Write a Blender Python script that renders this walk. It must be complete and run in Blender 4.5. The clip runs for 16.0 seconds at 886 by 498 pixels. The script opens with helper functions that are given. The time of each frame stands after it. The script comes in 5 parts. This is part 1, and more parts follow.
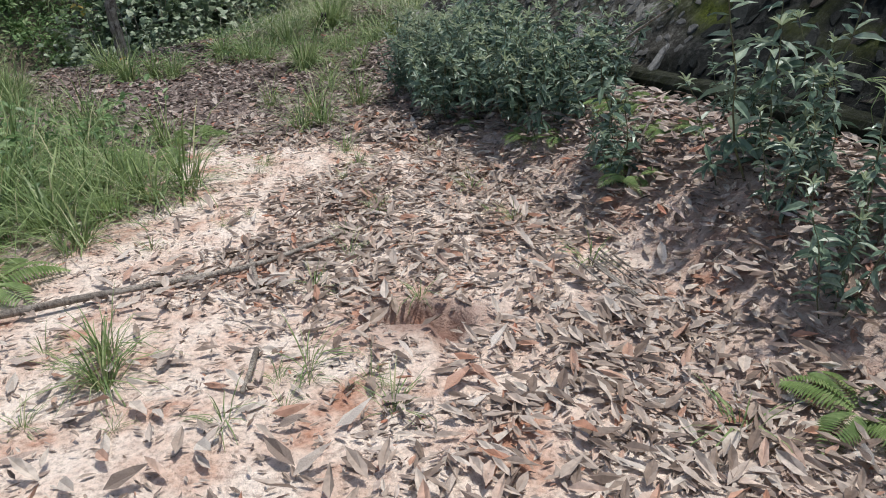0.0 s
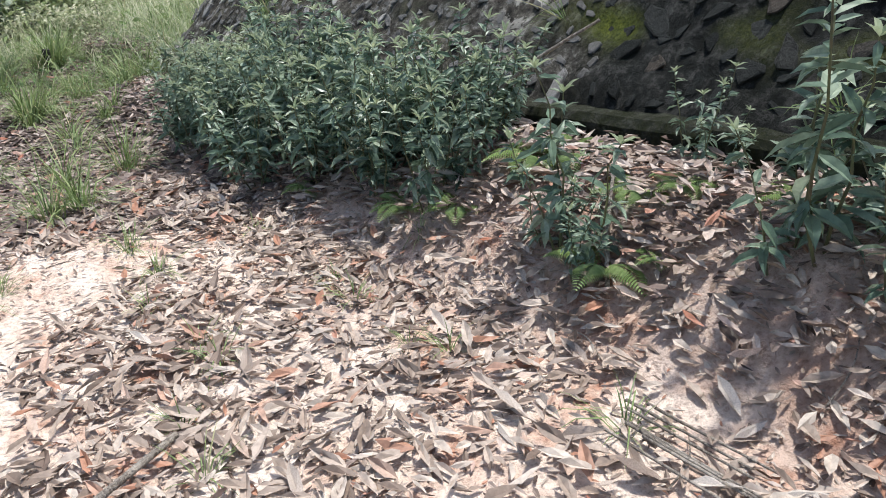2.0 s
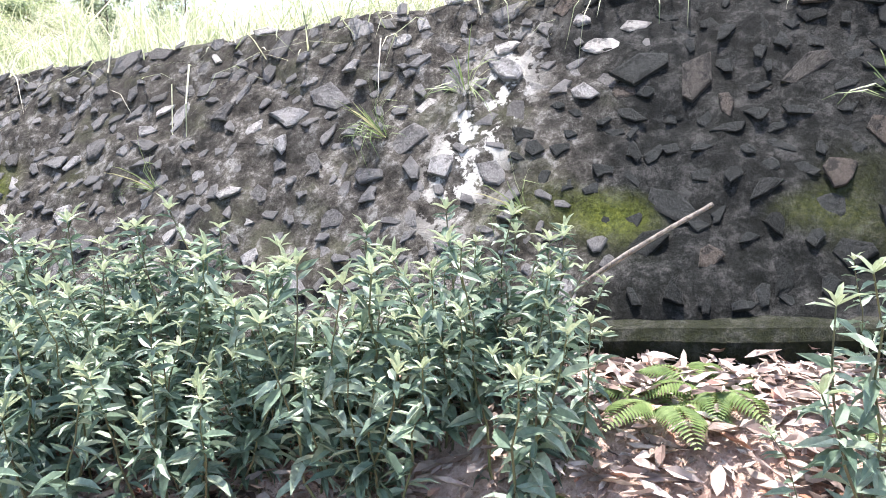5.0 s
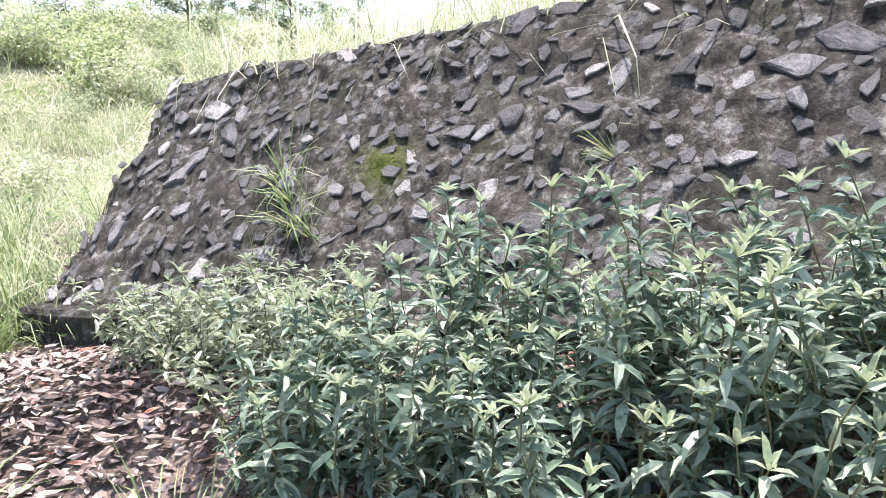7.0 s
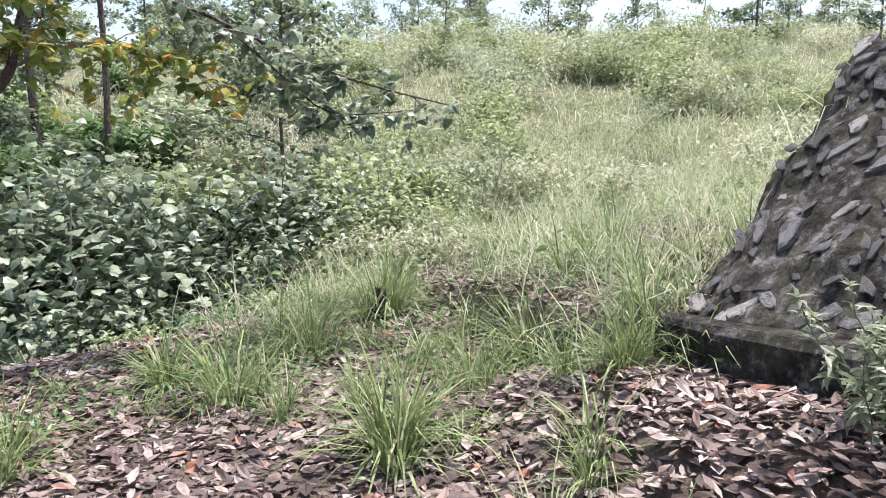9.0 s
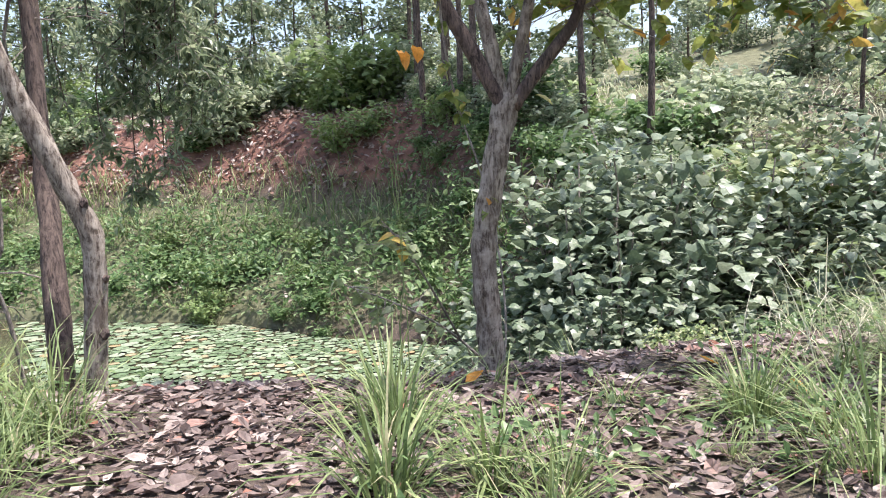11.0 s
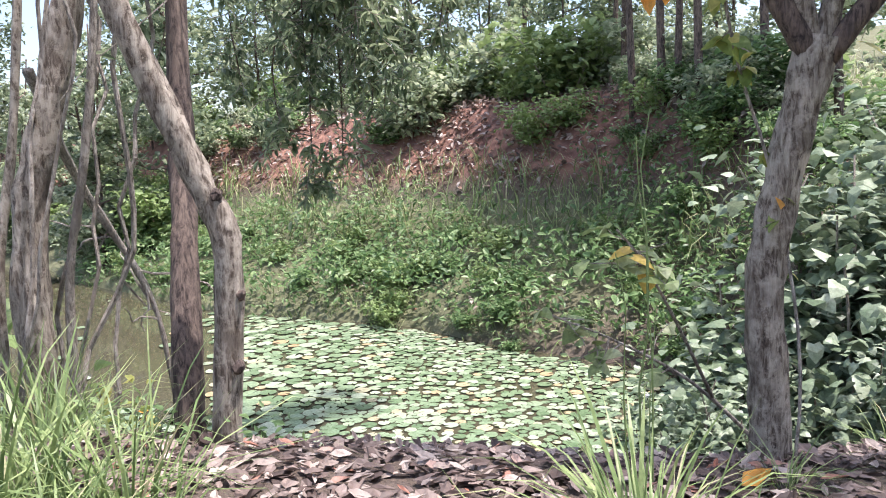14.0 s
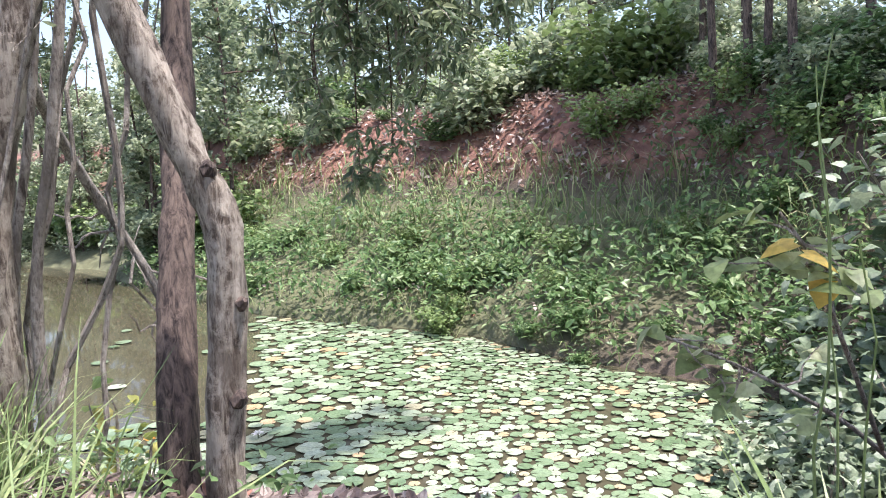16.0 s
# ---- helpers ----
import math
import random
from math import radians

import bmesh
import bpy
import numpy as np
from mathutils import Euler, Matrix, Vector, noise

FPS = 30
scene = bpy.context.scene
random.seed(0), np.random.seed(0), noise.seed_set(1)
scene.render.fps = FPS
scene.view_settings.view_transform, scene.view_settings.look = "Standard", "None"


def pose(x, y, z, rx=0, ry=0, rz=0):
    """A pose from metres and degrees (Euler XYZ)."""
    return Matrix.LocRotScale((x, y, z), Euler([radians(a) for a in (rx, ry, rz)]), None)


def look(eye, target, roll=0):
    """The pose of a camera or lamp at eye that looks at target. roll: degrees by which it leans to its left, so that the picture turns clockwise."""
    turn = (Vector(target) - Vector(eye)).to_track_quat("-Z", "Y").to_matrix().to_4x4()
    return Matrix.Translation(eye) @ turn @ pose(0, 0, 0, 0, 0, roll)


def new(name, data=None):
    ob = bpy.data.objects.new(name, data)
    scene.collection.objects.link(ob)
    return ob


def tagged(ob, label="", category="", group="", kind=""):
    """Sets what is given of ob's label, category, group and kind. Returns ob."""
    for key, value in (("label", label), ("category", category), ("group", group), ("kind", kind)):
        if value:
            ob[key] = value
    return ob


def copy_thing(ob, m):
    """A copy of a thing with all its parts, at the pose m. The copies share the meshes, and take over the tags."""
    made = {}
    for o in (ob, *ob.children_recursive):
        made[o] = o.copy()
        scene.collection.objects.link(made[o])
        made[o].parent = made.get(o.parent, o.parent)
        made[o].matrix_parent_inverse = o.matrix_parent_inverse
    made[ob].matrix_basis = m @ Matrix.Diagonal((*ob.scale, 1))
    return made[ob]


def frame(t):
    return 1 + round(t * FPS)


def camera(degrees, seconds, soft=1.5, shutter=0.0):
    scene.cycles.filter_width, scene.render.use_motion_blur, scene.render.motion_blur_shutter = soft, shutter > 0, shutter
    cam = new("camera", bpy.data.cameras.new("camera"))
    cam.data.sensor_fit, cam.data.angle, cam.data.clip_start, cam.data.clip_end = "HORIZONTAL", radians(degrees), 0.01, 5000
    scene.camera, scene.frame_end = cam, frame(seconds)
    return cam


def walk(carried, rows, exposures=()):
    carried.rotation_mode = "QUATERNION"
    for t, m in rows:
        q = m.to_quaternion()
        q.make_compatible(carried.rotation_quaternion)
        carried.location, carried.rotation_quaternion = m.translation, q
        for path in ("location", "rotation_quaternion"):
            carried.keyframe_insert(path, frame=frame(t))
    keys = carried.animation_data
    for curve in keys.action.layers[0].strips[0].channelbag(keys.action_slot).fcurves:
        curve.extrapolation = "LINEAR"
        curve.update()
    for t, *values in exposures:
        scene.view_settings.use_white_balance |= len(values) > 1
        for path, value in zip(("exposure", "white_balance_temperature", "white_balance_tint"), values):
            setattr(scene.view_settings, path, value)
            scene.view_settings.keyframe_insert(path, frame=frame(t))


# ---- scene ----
cam = camera(62.4, 16.0, soft=1.0)
PATH = [
    (0, 0.531, 0.577, 1.770, -27.57, 1.30, 6.01),
    (0.5, 0.327, 0.998, 1.685, -26.65, 1.13, 5.56),
    (1, 0.145, 1.421, 1.629, -26.60, 1.63, 4.93),
    (1.5, 0.046, 1.885, 1.576, -26.81, 1.05, -1.90),
    (2, -0.087, 2.266, 1.496, -26.12, 0.32, -13.62),
    (2.5, -0.238, 2.583, 1.435, -22.01, 0.11, -26.62),
    (3, -0.384, 2.925, 1.378, -16.74, -1.00, -36.25),
    (3.2, -0.434, 3.053, 1.346, -14.33, -0.83, -39.25),
    (5.3, -1.137, 4.749, 1.210, -9.79, -0.06, -45.97),
    (5.5, -1.259, 4.930, 1.180, -9.32, 0.50, -45.50),
    (6, -1.524, 5.399, 1.135, -10.37, 0.51, -42.38),
    (6.5, -1.687, 5.841, 1.052, -9.74, 0.28, -38.97),
    (7, -1.835, 6.288, 0.956, -9.62, 0.29, -35.90),
    (7.5, -1.965, 6.746, 0.855, -9.16, 0.27, -29.56),
    (8, -2.111, 7.090, 0.781, -7.94, 0.36, -19.77),
    (8.5, -2.161, 7.497, 0.722, -8.08, 0.96, -8.45),
    (9, -2.286, 7.861, 0.663, -7.69, 0.44, 3.74),
    (9.5, -2.449, 8.292, 0.571, -7.51, 1.57, 17.45),
    (10, -2.700, 8.617, 0.502, -7.14, 1.70, 28.69),
    (10.2, -2.838, 8.746, 0.442, -7.09, 1.83, 32.67),
    (12.3, -3.922, 9.522, 0.346, -6.92, 2.89, 51.93),
    (12.5, -4.017, 9.591, 0.341, -6.81, 2.72, 53.87),
    (13, -4.156, 9.762, 0.325, -5.88, 2.22, 55.43),
    (13.5, -4.338, 9.921, 0.309, -5.71, 2.18, 56.02),
    (14, -4.583, 10.007, 0.306, -6.60, 2.19, 57.26),
    (14.5, -4.759, 10.142, 0.274, -6.07, 2.13, 59.61),
    (15, -4.959, 10.256, 0.248, -5.21, 2.05, 60.99),
    (15.5, -5.197, 10.354, 0.217, -5.88, 2.62, 61.55),
    (16, -5.428, 10.491, 0.159, -6.13, 2.44, 61.80),
]
EXPOSURES = [(0.0, -0.15, 6200, 8), (1.5, 0.05, 6200, 8), (3.0, 1.25, 6200, 11), (5.5, 1.8, 6300, 18), (7.5, 1.5, 6300, 19), (9.0, 0.95, 6300, 18), (12.5, 1.15, 6300, 18), (16.0, 1.2, 6200, 18)]
walk(cam, [(t, pose(x, y, z, 90 + pitch, roll, yaw)) for t, x, y, z, pitch, roll, yaw in PATH], EXPOSURES)

# ---- world and light ----
world = bpy.data.worlds.new("sky")
scene.world = world
world.use_nodes = True
wn = world.node_tree
sky = wn.nodes.new("ShaderNodeTexSky")
sky.sky_type = "NISHITA"
sky.sun_disc = False
sky.sun_elevation, sky.sun_rotation = radians(75), radians(50)
sky.air_density, sky.dust_density = 1.2, 3.0
wn.links.new(sky.outputs[0], wn.nodes["Background"].inputs[0])
wn.nodes["Background"].inputs[1].default_value = 0.15
sun_data = bpy.data.lights.new("sun", "SUN")
sun_data.energy, sun_data.angle, sun_data.color = 4.0, radians(2.5), (1.0, 0.96, 0.9)
sun = new("sun", sun_data)
sun.matrix_world = look((0, 0, 0), (-0.2, -0.17, -0.965))

R = np.random.RandomState(7)


# ---- materials ----
def material(name, rough=0.8):
    m = bpy.data.materials.new(name)
    m.use_nodes = True
    nt = m.node_tree
    b = nt.nodes["Principled BSDF"]
    b.inputs["Roughness"].default_value = rough
    return m, nt, b


def ramp(nt, fac, stops):
    r = nt.nodes.new("ShaderNodeValToRGB")
    els = r.color_ramp.elements
    while len(els) < len(stops):
        els.new(0.5)
    for e, (p, c) in zip(els, stops):
        e.position, e.color = p, (*c, 1)
    nt.links.new(fac, r.inputs[0])
    return r.outputs[0]


def tex_noise(nt, scale, detail=6, rough=0.6, coord="Object"):
    tc = nt.nodes.new("ShaderNodeTexCoord")
    n = nt.nodes.new("ShaderNodeTexNoise")
    n.inputs["Scale"].default_value, n.inputs["Detail"].default_value, n.inputs["Roughness"].default_value = scale, detail, rough
    nt.links.new(tc.outputs[coord], n.inputs["Vector"])
    return n.outputs["Fac"]


def blend(nt, fac, a, b, mode="MIX"):
    m = nt.nodes.new("ShaderNodeMix")
    m.data_type, m.blend_type = "RGBA", mode
    for sock, v in ((m.inputs[0], fac), (m.inputs[6], a), (m.inputs[7], b)):
        if isinstance(v, (int, float)):
            sock.default_value = v
        elif isinstance(v, tuple):
            sock.default_value = (*v, 1)
        else:
            nt.links.new(v, sock)
    return m.outputs[2]


def bump(nt, b, height, strength=0.5, dist=0.02):
    bp = nt.nodes.new("ShaderNodeBump")
    bp.inputs["Strength"].default_value, bp.inputs["Distance"].default_value = strength, dist
    nt.links.new(height, bp.inputs["Height"])
    nt.links.new(bp.outputs[0], b.inputs["Normal"])


def leaf_material(name, stops, rough=0.45, thin=0.35, per_object=False):
    """Leaves: colour by piece, some light shining through."""
    m, nt, b = material(name, rough)
    if per_object:
        rnd = nt.nodes.new("ShaderNodeObjectInfo").outputs["Random"]
    else:
        rnd = nt.nodes.new("ShaderNodeNewGeometry").outputs["Random Per Island"]
    c = ramp(nt, rnd, stops)
    c = blend(nt, 0.35, c, ramp(nt, tex_noise(nt, 35, 3), [(0.3, (0.25, 0.25, 0.25)), (0.7, (1.6, 1.6, 1.6))]), "MULTIPLY")
    nt.links.new(c, b.inputs["Base Color"])
    b.inputs["Specular IOR Level"].default_value = 0.35
    if thin:
        tr = nt.nodes.new("ShaderNodeBsdfTranslucent")
        nt.links.new(c, tr.inputs[0])
        mx = nt.nodes.new("ShaderNodeMixShader")
        mx.inputs[0].default_value = thin
        nt.links.new(b.outputs[0], mx.inputs[1])
        nt.links.new(tr.outputs[0], mx.inputs[2])
        nt.links.new(mx.outputs[0], nt.nodes["Material Output"].inputs[0])
    return m


def bark_material(name, dark, light, scale=9.0, patchy=0.5):
    """Fissured bark with pale flaking patches."""
    m, nt, b = material(name, 0.9)
    tc = nt.nodes.new("ShaderNodeTexCoord")
    mp = nt.nodes.new("ShaderNodeMapping")
    mp.inputs["Scale"].default_value = (1, 1, 0.22)
    nt.links.new(tc.outputs["Object"], mp.inputs["Vector"])
    n = nt.nodes.new("ShaderNodeTexNoise")
    n.inputs["Scale"].default_value, n.inputs["Detail"].default_value, n.inputs["Roughness"].default_value = scale * 4, 10, 0.72
    n.inputs["Distortion"].default_value = 0.6
    nt.links.new(mp.outputs[0], n.inputs["Vector"])
    mid = tuple(0.55 * p + 0.45 * q for p, q in zip(dark, light))
    c = ramp(nt, n.outputs["Fac"], [(0.34, tuple(0.4 * p for p in dark)), (0.42, dark), (0.52, mid), (0.68, light)])
    flake = ramp(nt, tex_noise(nt, 9.0, 8, 0.7), [(0.5, (0, 0, 0)), (0.57, (patchy, patchy, patchy))])
    c = blend(nt, flake, c, tuple(min(0.62, 1.15 * q) for q in light))
    stain = ramp(nt, tex_noise(nt, 3.3, 6), [(0.5, (0, 0, 0)), (0.64, (0.7, 0.7, 0.7))])
    c = blend(nt, stain, c, tuple(0.9 * p for p in dark))
    nt.links.new(c, b.inputs["Base Color"])
    bump(nt, b, n.outputs["Fac"], 0.9, 0.025)
    return m


def ground_material():
    m, nt, b = material("soil", 0.95)
    big, mid, fine = tex_noise(nt, 0.55, 4), tex_noise(nt, 3.2, 6), tex_noise(nt, 40, 5, 0.7)
    soil = ramp(nt, mid, [(0.32, (0.44, 0.23, 0.15)), (0.42, (0.62, 0.46, 0.37)), (0.58, (0.76, 0.65, 0.56))])
    soil = blend(nt, 0.8, soil, ramp(nt, fine, [(0.33, (0.42, 0.36, 0.33)), (0.5, (1.0, 0.98, 0.96)), (0.7, (1.25, 1.22, 1.2))]), "MULTIPLY")
    humus = ramp(nt, fine, [(0.3, (0.045, 0.033, 0.025)), (0.7, (0.17, 0.125, 0.095))])
    turf = ramp(nt, mid, [(0.3, (0.08, 0.085, 0.04)), (0.7, (0.2, 0.2, 0.11))])
    red = ramp(nt, mid, [(0.3, (0.1, 0.045, 0.034)), (0.5, (0.2, 0.1, 0.072)), (0.7, (0.34, 0.18, 0.125))])
    at = nt.nodes.new("ShaderNodeVertexColor")
    at.layer_name = "cover"
    sep = nt.nodes.new("ShaderNodeSeparateColor")
    nt.links.new(at.outputs[0], sep.inputs[0])
    c = blend(nt, sep.outputs[0], humus, soil)
    c = blend(nt, sep.outputs[1], c, turf)
    c = blend(nt, sep.outputs[2], c, red)
    nt.links.new(c, b.inputs["Base Color"])
    bump(nt, b, fine, 0.9, 0.03)
    return m


M_SOIL = ground_material()
M_LITTER = leaf_material("dry_leaf", [(0.0, (0.16, 0.115, 0.09)), (0.3, (0.32, 0.25, 0.2)), (0.62, (0.44, 0.36, 0.3)), (0.85, (0.54, 0.47, 0.4)), (0.97, (0.38, 0.2, 0.13))], 0.6, 0.1)
M_LITTER_RED = leaf_material("red_brown_leaf", [(0.0, (0.07, 0.048, 0.038)), (0.25, (0.2, 0.145, 0.12)), (0.6, (0.37, 0.29, 0.245)), (0.93, (0.56, 0.48, 0.42)), (1.0, (0.36, 0.15, 0.09))], 0.6, 0.1)
# darker litter browns with the trees' shade mixed in
M_LITTER_SHADED = leaf_material("shaded_brown_leaf", [(0.0, (0.05, 0.034, 0.028)), (0.3, (0.13, 0.092, 0.078)), (0.65, (0.235, 0.18, 0.152)), (0.93, (0.43, 0.36, 0.31)), (1.0, (0.3, 0.12, 0.075))], 0.6, 0.1)
M_LOOSE = leaf_material("loose_leaf", [(0.0, (0.2, 0.15, 0.12)), (0.4, (0.38, 0.31, 0.26)), (0.8, (0.55, 0.49, 0.43)), (1.0, (0.4, 0.23, 0.16))], 0.55, 0.1, True)
M_SHRUB = leaf_material("lance_leaf", [(0.0, (0.085, 0.135, 0.09)), (0.5, (0.175, 0.245, 0.17)), (1.0, (0.36, 0.43, 0.32))], 0.33, 0.28)
M_SHRUB_PALE = leaf_material("pale_lance_leaf", [(0.0, (0.17, 0.21, 0.12)), (0.5, (0.32, 0.36, 0.24)), (1.0, (0.52, 0.54, 0.42))], 0.4, 0.4)
M_TIP = leaf_material("young_leaf", [(0.0, (0.22, 0.28, 0.16)), (1.0, (0.36, 0.41, 0.26))], 0.4, 0.35)
M_FERN = leaf_material("fern_leaf", [(0.0, (0.17, 0.25, 0.08)), (1.0, (0.3, 0.38, 0.16))], 0.5, 0.35)
M_BROAD = leaf_material("broad_leaf", [(0.0, (0.09, 0.13, 0.075)), (0.5, (0.19, 0.245, 0.15)), (1.0, (0.36, 0.41, 0.29))], 0.4, 0.25)
M_BROAD_PALE = leaf_material("pale_broad_leaf", [(0.0, (0.18, 0.24, 0.08)), (0.5, (0.32, 0.39, 0.18)), (1.0, (0.5, 0.52, 0.3))], 0.45, 0.4)
# crown green paled to carry the haze over the distant woods
M_WOOD = leaf_material("hazy_crown_leaf", [(0.0, (0.17, 0.22, 0.13)), (0.5, (0.33, 0.39, 0.24)), (1.0, (0.55, 0.58, 0.4))], 0.4, 0.5)
M_PETAL = leaf_material("white_petal", [(0.0, (0.75, 0.74, 0.7)), (1.0, (0.82, 0.8, 0.78))], 0.4, 0.3)
M_YELLOW = leaf_material("yellowing_leaf", [(0.0, (0.13, 0.2, 0.05)), (0.55, (0.3, 0.34, 0.09)), (0.88, (0.5, 0.45, 0.13)), (1.0, (0.65, 0.3, 0.06))], 0.45, 0.45)
M_ORANGE = leaf_material("orange_leaf", [(0.0, (0.65, 0.22, 0.04)), (1.0, (0.75, 0.42, 0.08))], 0.5, 0.4)
M_GOLD = leaf_material("golden_leaf", [(0.0, (0.62, 0.42, 0.08)), (1.0, (0.72, 0.55, 0.16))], 0.5, 0.4)
M_GRASS = leaf_material("grass", [(0.0, (0.1, 0.15, 0.05)), (0.5, (0.19, 0.26, 0.095)), (0.85, (0.31, 0.37, 0.16)), (1.0, (0.48, 0.43, 0.26))], 0.45, 0.28)
M_MEADOW = leaf_material("meadow_grass", [(0.0, (0.2, 0.25, 0.12)), (0.45, (0.41, 0.45, 0.27)), (0.75, (0.58, 0.58, 0.4)), (1.0, (0.72, 0.68, 0.54))], 0.5, 0.45)
M_HERB = leaf_material("herb_leaf", [(0.0, (0.08, 0.145, 0.055)), (0.6, (0.18, 0.285, 0.11)), (1.0, (0.34, 0.43, 0.21))], 0.4, 0.45)
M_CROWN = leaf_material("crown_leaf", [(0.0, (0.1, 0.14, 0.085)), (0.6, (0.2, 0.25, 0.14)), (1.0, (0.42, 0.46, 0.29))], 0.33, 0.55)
M_PAD = leaf_material("lily_pad", [(0.0, (0.11, 0.165, 0.085)), (0.5, (0.21, 0.275, 0.165)), (0.9, (0.36, 0.41, 0.29)), (1.0, (0.38, 0.27, 0.15))], 0.2, 0.0)
M_BARK = bark_material("grey_bark", (0.11, 0.08, 0.058), (0.52, 0.45, 0.365))
M_BARK_DARK = bark_material("brown_bark", (0.045, 0.03, 0.026), (0.26, 0.19, 0.15), 9.0, 0.15)
M_TWIG = bark_material("twig", (0.16, 0.13, 0.105), (0.5, 0.44, 0.37), 20)
M_STEM, _nt, _b = material("green_stem", 0.6)
_nt.links.new(ramp(_nt, tex_noise(_nt, 12), [(0.3, (0.09, 0.06, 0.035)), (0.7, (0.14, 0.17, 0.07))]), _b.inputs["Base Color"])


def mortar_material(name, stone=False, tones=()):
    m, nt, b = material(name, 0.92)
    mid, fine, big = tex_noise(nt, 9, 10, 0.78), tex_noise(nt, 45, 6, 0.7), tex_noise(nt, 0.9, 5)
    if stone:
        rnd = nt.nodes.new("ShaderNodeObjectInfo").outputs["Random"]
        c = ramp(nt, rnd, tones)
        c = blend(nt, 0.6, c, ramp(nt, mid, [(0.3, (0.35, 0.35, 0.35)), (0.62, (1.2, 1.2, 1.2))]), "MULTIPLY")
        smear = ramp(nt, tex_noise(nt, 3.2, 8, 0.7), [(0.52, (0, 0, 0)), (0.59, (0.75, 0.75, 0.75))])
        c = blend(nt, smear, c, tuple(0.4 * q for q in tones[1][1]))
    else:
        c = ramp(nt, mid, [(0.36, (0.014, 0.012, 0.01)), (0.46, (0.042, 0.038, 0.031)), (0.54, (0.095, 0.087, 0.073)), (0.64, (0.3, 0.29, 0.265))])
        c = blend(nt, ramp(nt, big, [(0.52, (0, 0, 0)), (0.66, (0.55, 0.55, 0.55))]), c, (0.04, 0.036, 0.03))
        olive = ramp(nt, tex_noise(nt, 2.3, 7, 0.7), [(0.53, (0, 0, 0)), (0.65, (0.5, 0.5, 0.5))])
        c = blend(nt, olive, c, (0.085, 0.088, 0.05))
    at = nt.nodes.new("ShaderNodeVertexColor")
    at.layer_name = "growth_shade"
    sep = nt.nodes.new("ShaderNodeSeparateColor")
    nt.links.new(at.outputs[0], sep.inputs[0])
    if not stone:
        moss = ramp(nt, fine, [(0.3, (0.018, 0.028, 0.006)), (0.7, (0.13, 0.15, 0.022))])
        # near-black tone: algae plus the shade on the wall's near end
        algae_shade = ramp(nt, mid, [(0.38, (0.004, 0.005, 0.004)), (0.5, (0.011, 0.012, 0.011)), (0.62, (0.05, 0.05, 0.046))])
        c = blend(nt, sep.outputs[2], c, algae_shade)
        c = blend(nt, sep.outputs[0], c, moss)
        lime = ramp(nt, tex_noise(nt, 8, 6, 0.65), [(0.5, (0, 0, 0)), (0.535, (1, 1, 1))])
        lm = nt.nodes.new("ShaderNodeMath")
        lm.operation = "MULTIPLY"
        nt.links.new(lime, lm.inputs[0])
        nt.links.new(sep.outputs[1], lm.inputs[1])
        c = blend(nt, lm.outputs[0], c, (0.6, 0.58, 0.52))
    nt.links.new(c, b.inputs["Base Color"])
    b.inputs["Specular IOR Level"].default_value = 0.15
    bump(nt, b, mid, 1.0, 0.04)
    return m


M_MORTAR = mortar_material("mossy_mortar")
M_STONE = mortar_material("field_stone", True, [(0.0, (0.11, 0.105, 0.098)), (0.45, (0.23, 0.223, 0.212)), (0.8, (0.39, 0.38, 0.365)), (1.0, (0.58, 0.55, 0.5))])
# stone tones with algae and the wall's shade coloured in
M_STONE_SHADED = mortar_material("algae_shade_stone", True, [(0.0, (0.014, 0.016, 0.015)), (0.6, (0.045, 0.048, 0.045)), (1.0, (0.13, 0.105, 0.085))])
M_WATER, _nt, _b = material("pond_water", 0.04)
_b.inputs["Base Color"].default_value = (0.075, 0.068, 0.042, 1)
_b.inputs["IOR"].default_value = 1.33
_bw = tex_noise(_nt, 2.5, 3)
bump(_nt, _b, _bw, 0.05, 0.02)


# ---- mesh tools ----
def mesh_of(name, verts, faces, mats, index=None, smooth=False):
    me = bpy.data.meshes.new(name)
    me.from_pydata([tuple(v) for v in np.asarray(verts).tolist()], [], faces if isinstance(faces, list) else faces.tolist())
    for m in (mats if isinstance(mats, (list, tuple)) else [mats]):
        me.materials.append(m)
    if index is not None:
        me.polygons.foreach_set("material_index", np.asarray(index, dtype=np.int32))
    if smooth:
        me.polygons.foreach_set("use_smooth", np.ones(len(me.polygons), dtype=bool))
    me.update()
    return me


def part(name, me, parent=None, label=""):
    ob = new(name, me)
    if parent is not None:
        ob.parent = parent
    return tagged(ob, label)


def empty(name, m=None):
    ob = new(name)
    ob.empty_display_size = 0.05
    if m is not None:
        ob.matrix_world = m
    return ob


# leaf shapes lie along x with unit length, y is the width, z the upper side
LANCE = (np.array([(0, 0, 0), (.3, .5, .05), (.3, 0, -.03), (.3, -.5, .05), (.68, .38, 0), (.68, 0, -.08), (.68, -.38, 0), (1, 0, -.22)], float),
         [(0, 2, 1), (0, 3, 2), (1, 2, 5, 4), (2, 3, 6, 5), (4, 5, 7), (5, 6, 7)])
BROAD = (np.array([(0, 0, 0), (-.12, .32, -.04), (.2, .52, .02), (.62, .36, -.05), (1, 0, -.2), (.62, -.36, -.05), (.2, -.52, .02), (-.12, -.32, -.04), (.45, 0, .05)], float),
         [(0, 8, 2, 1), (8, 3, 2), (8, 4, 3), (0, 7, 6, 8), (8, 6, 5), (8, 5, 4)])
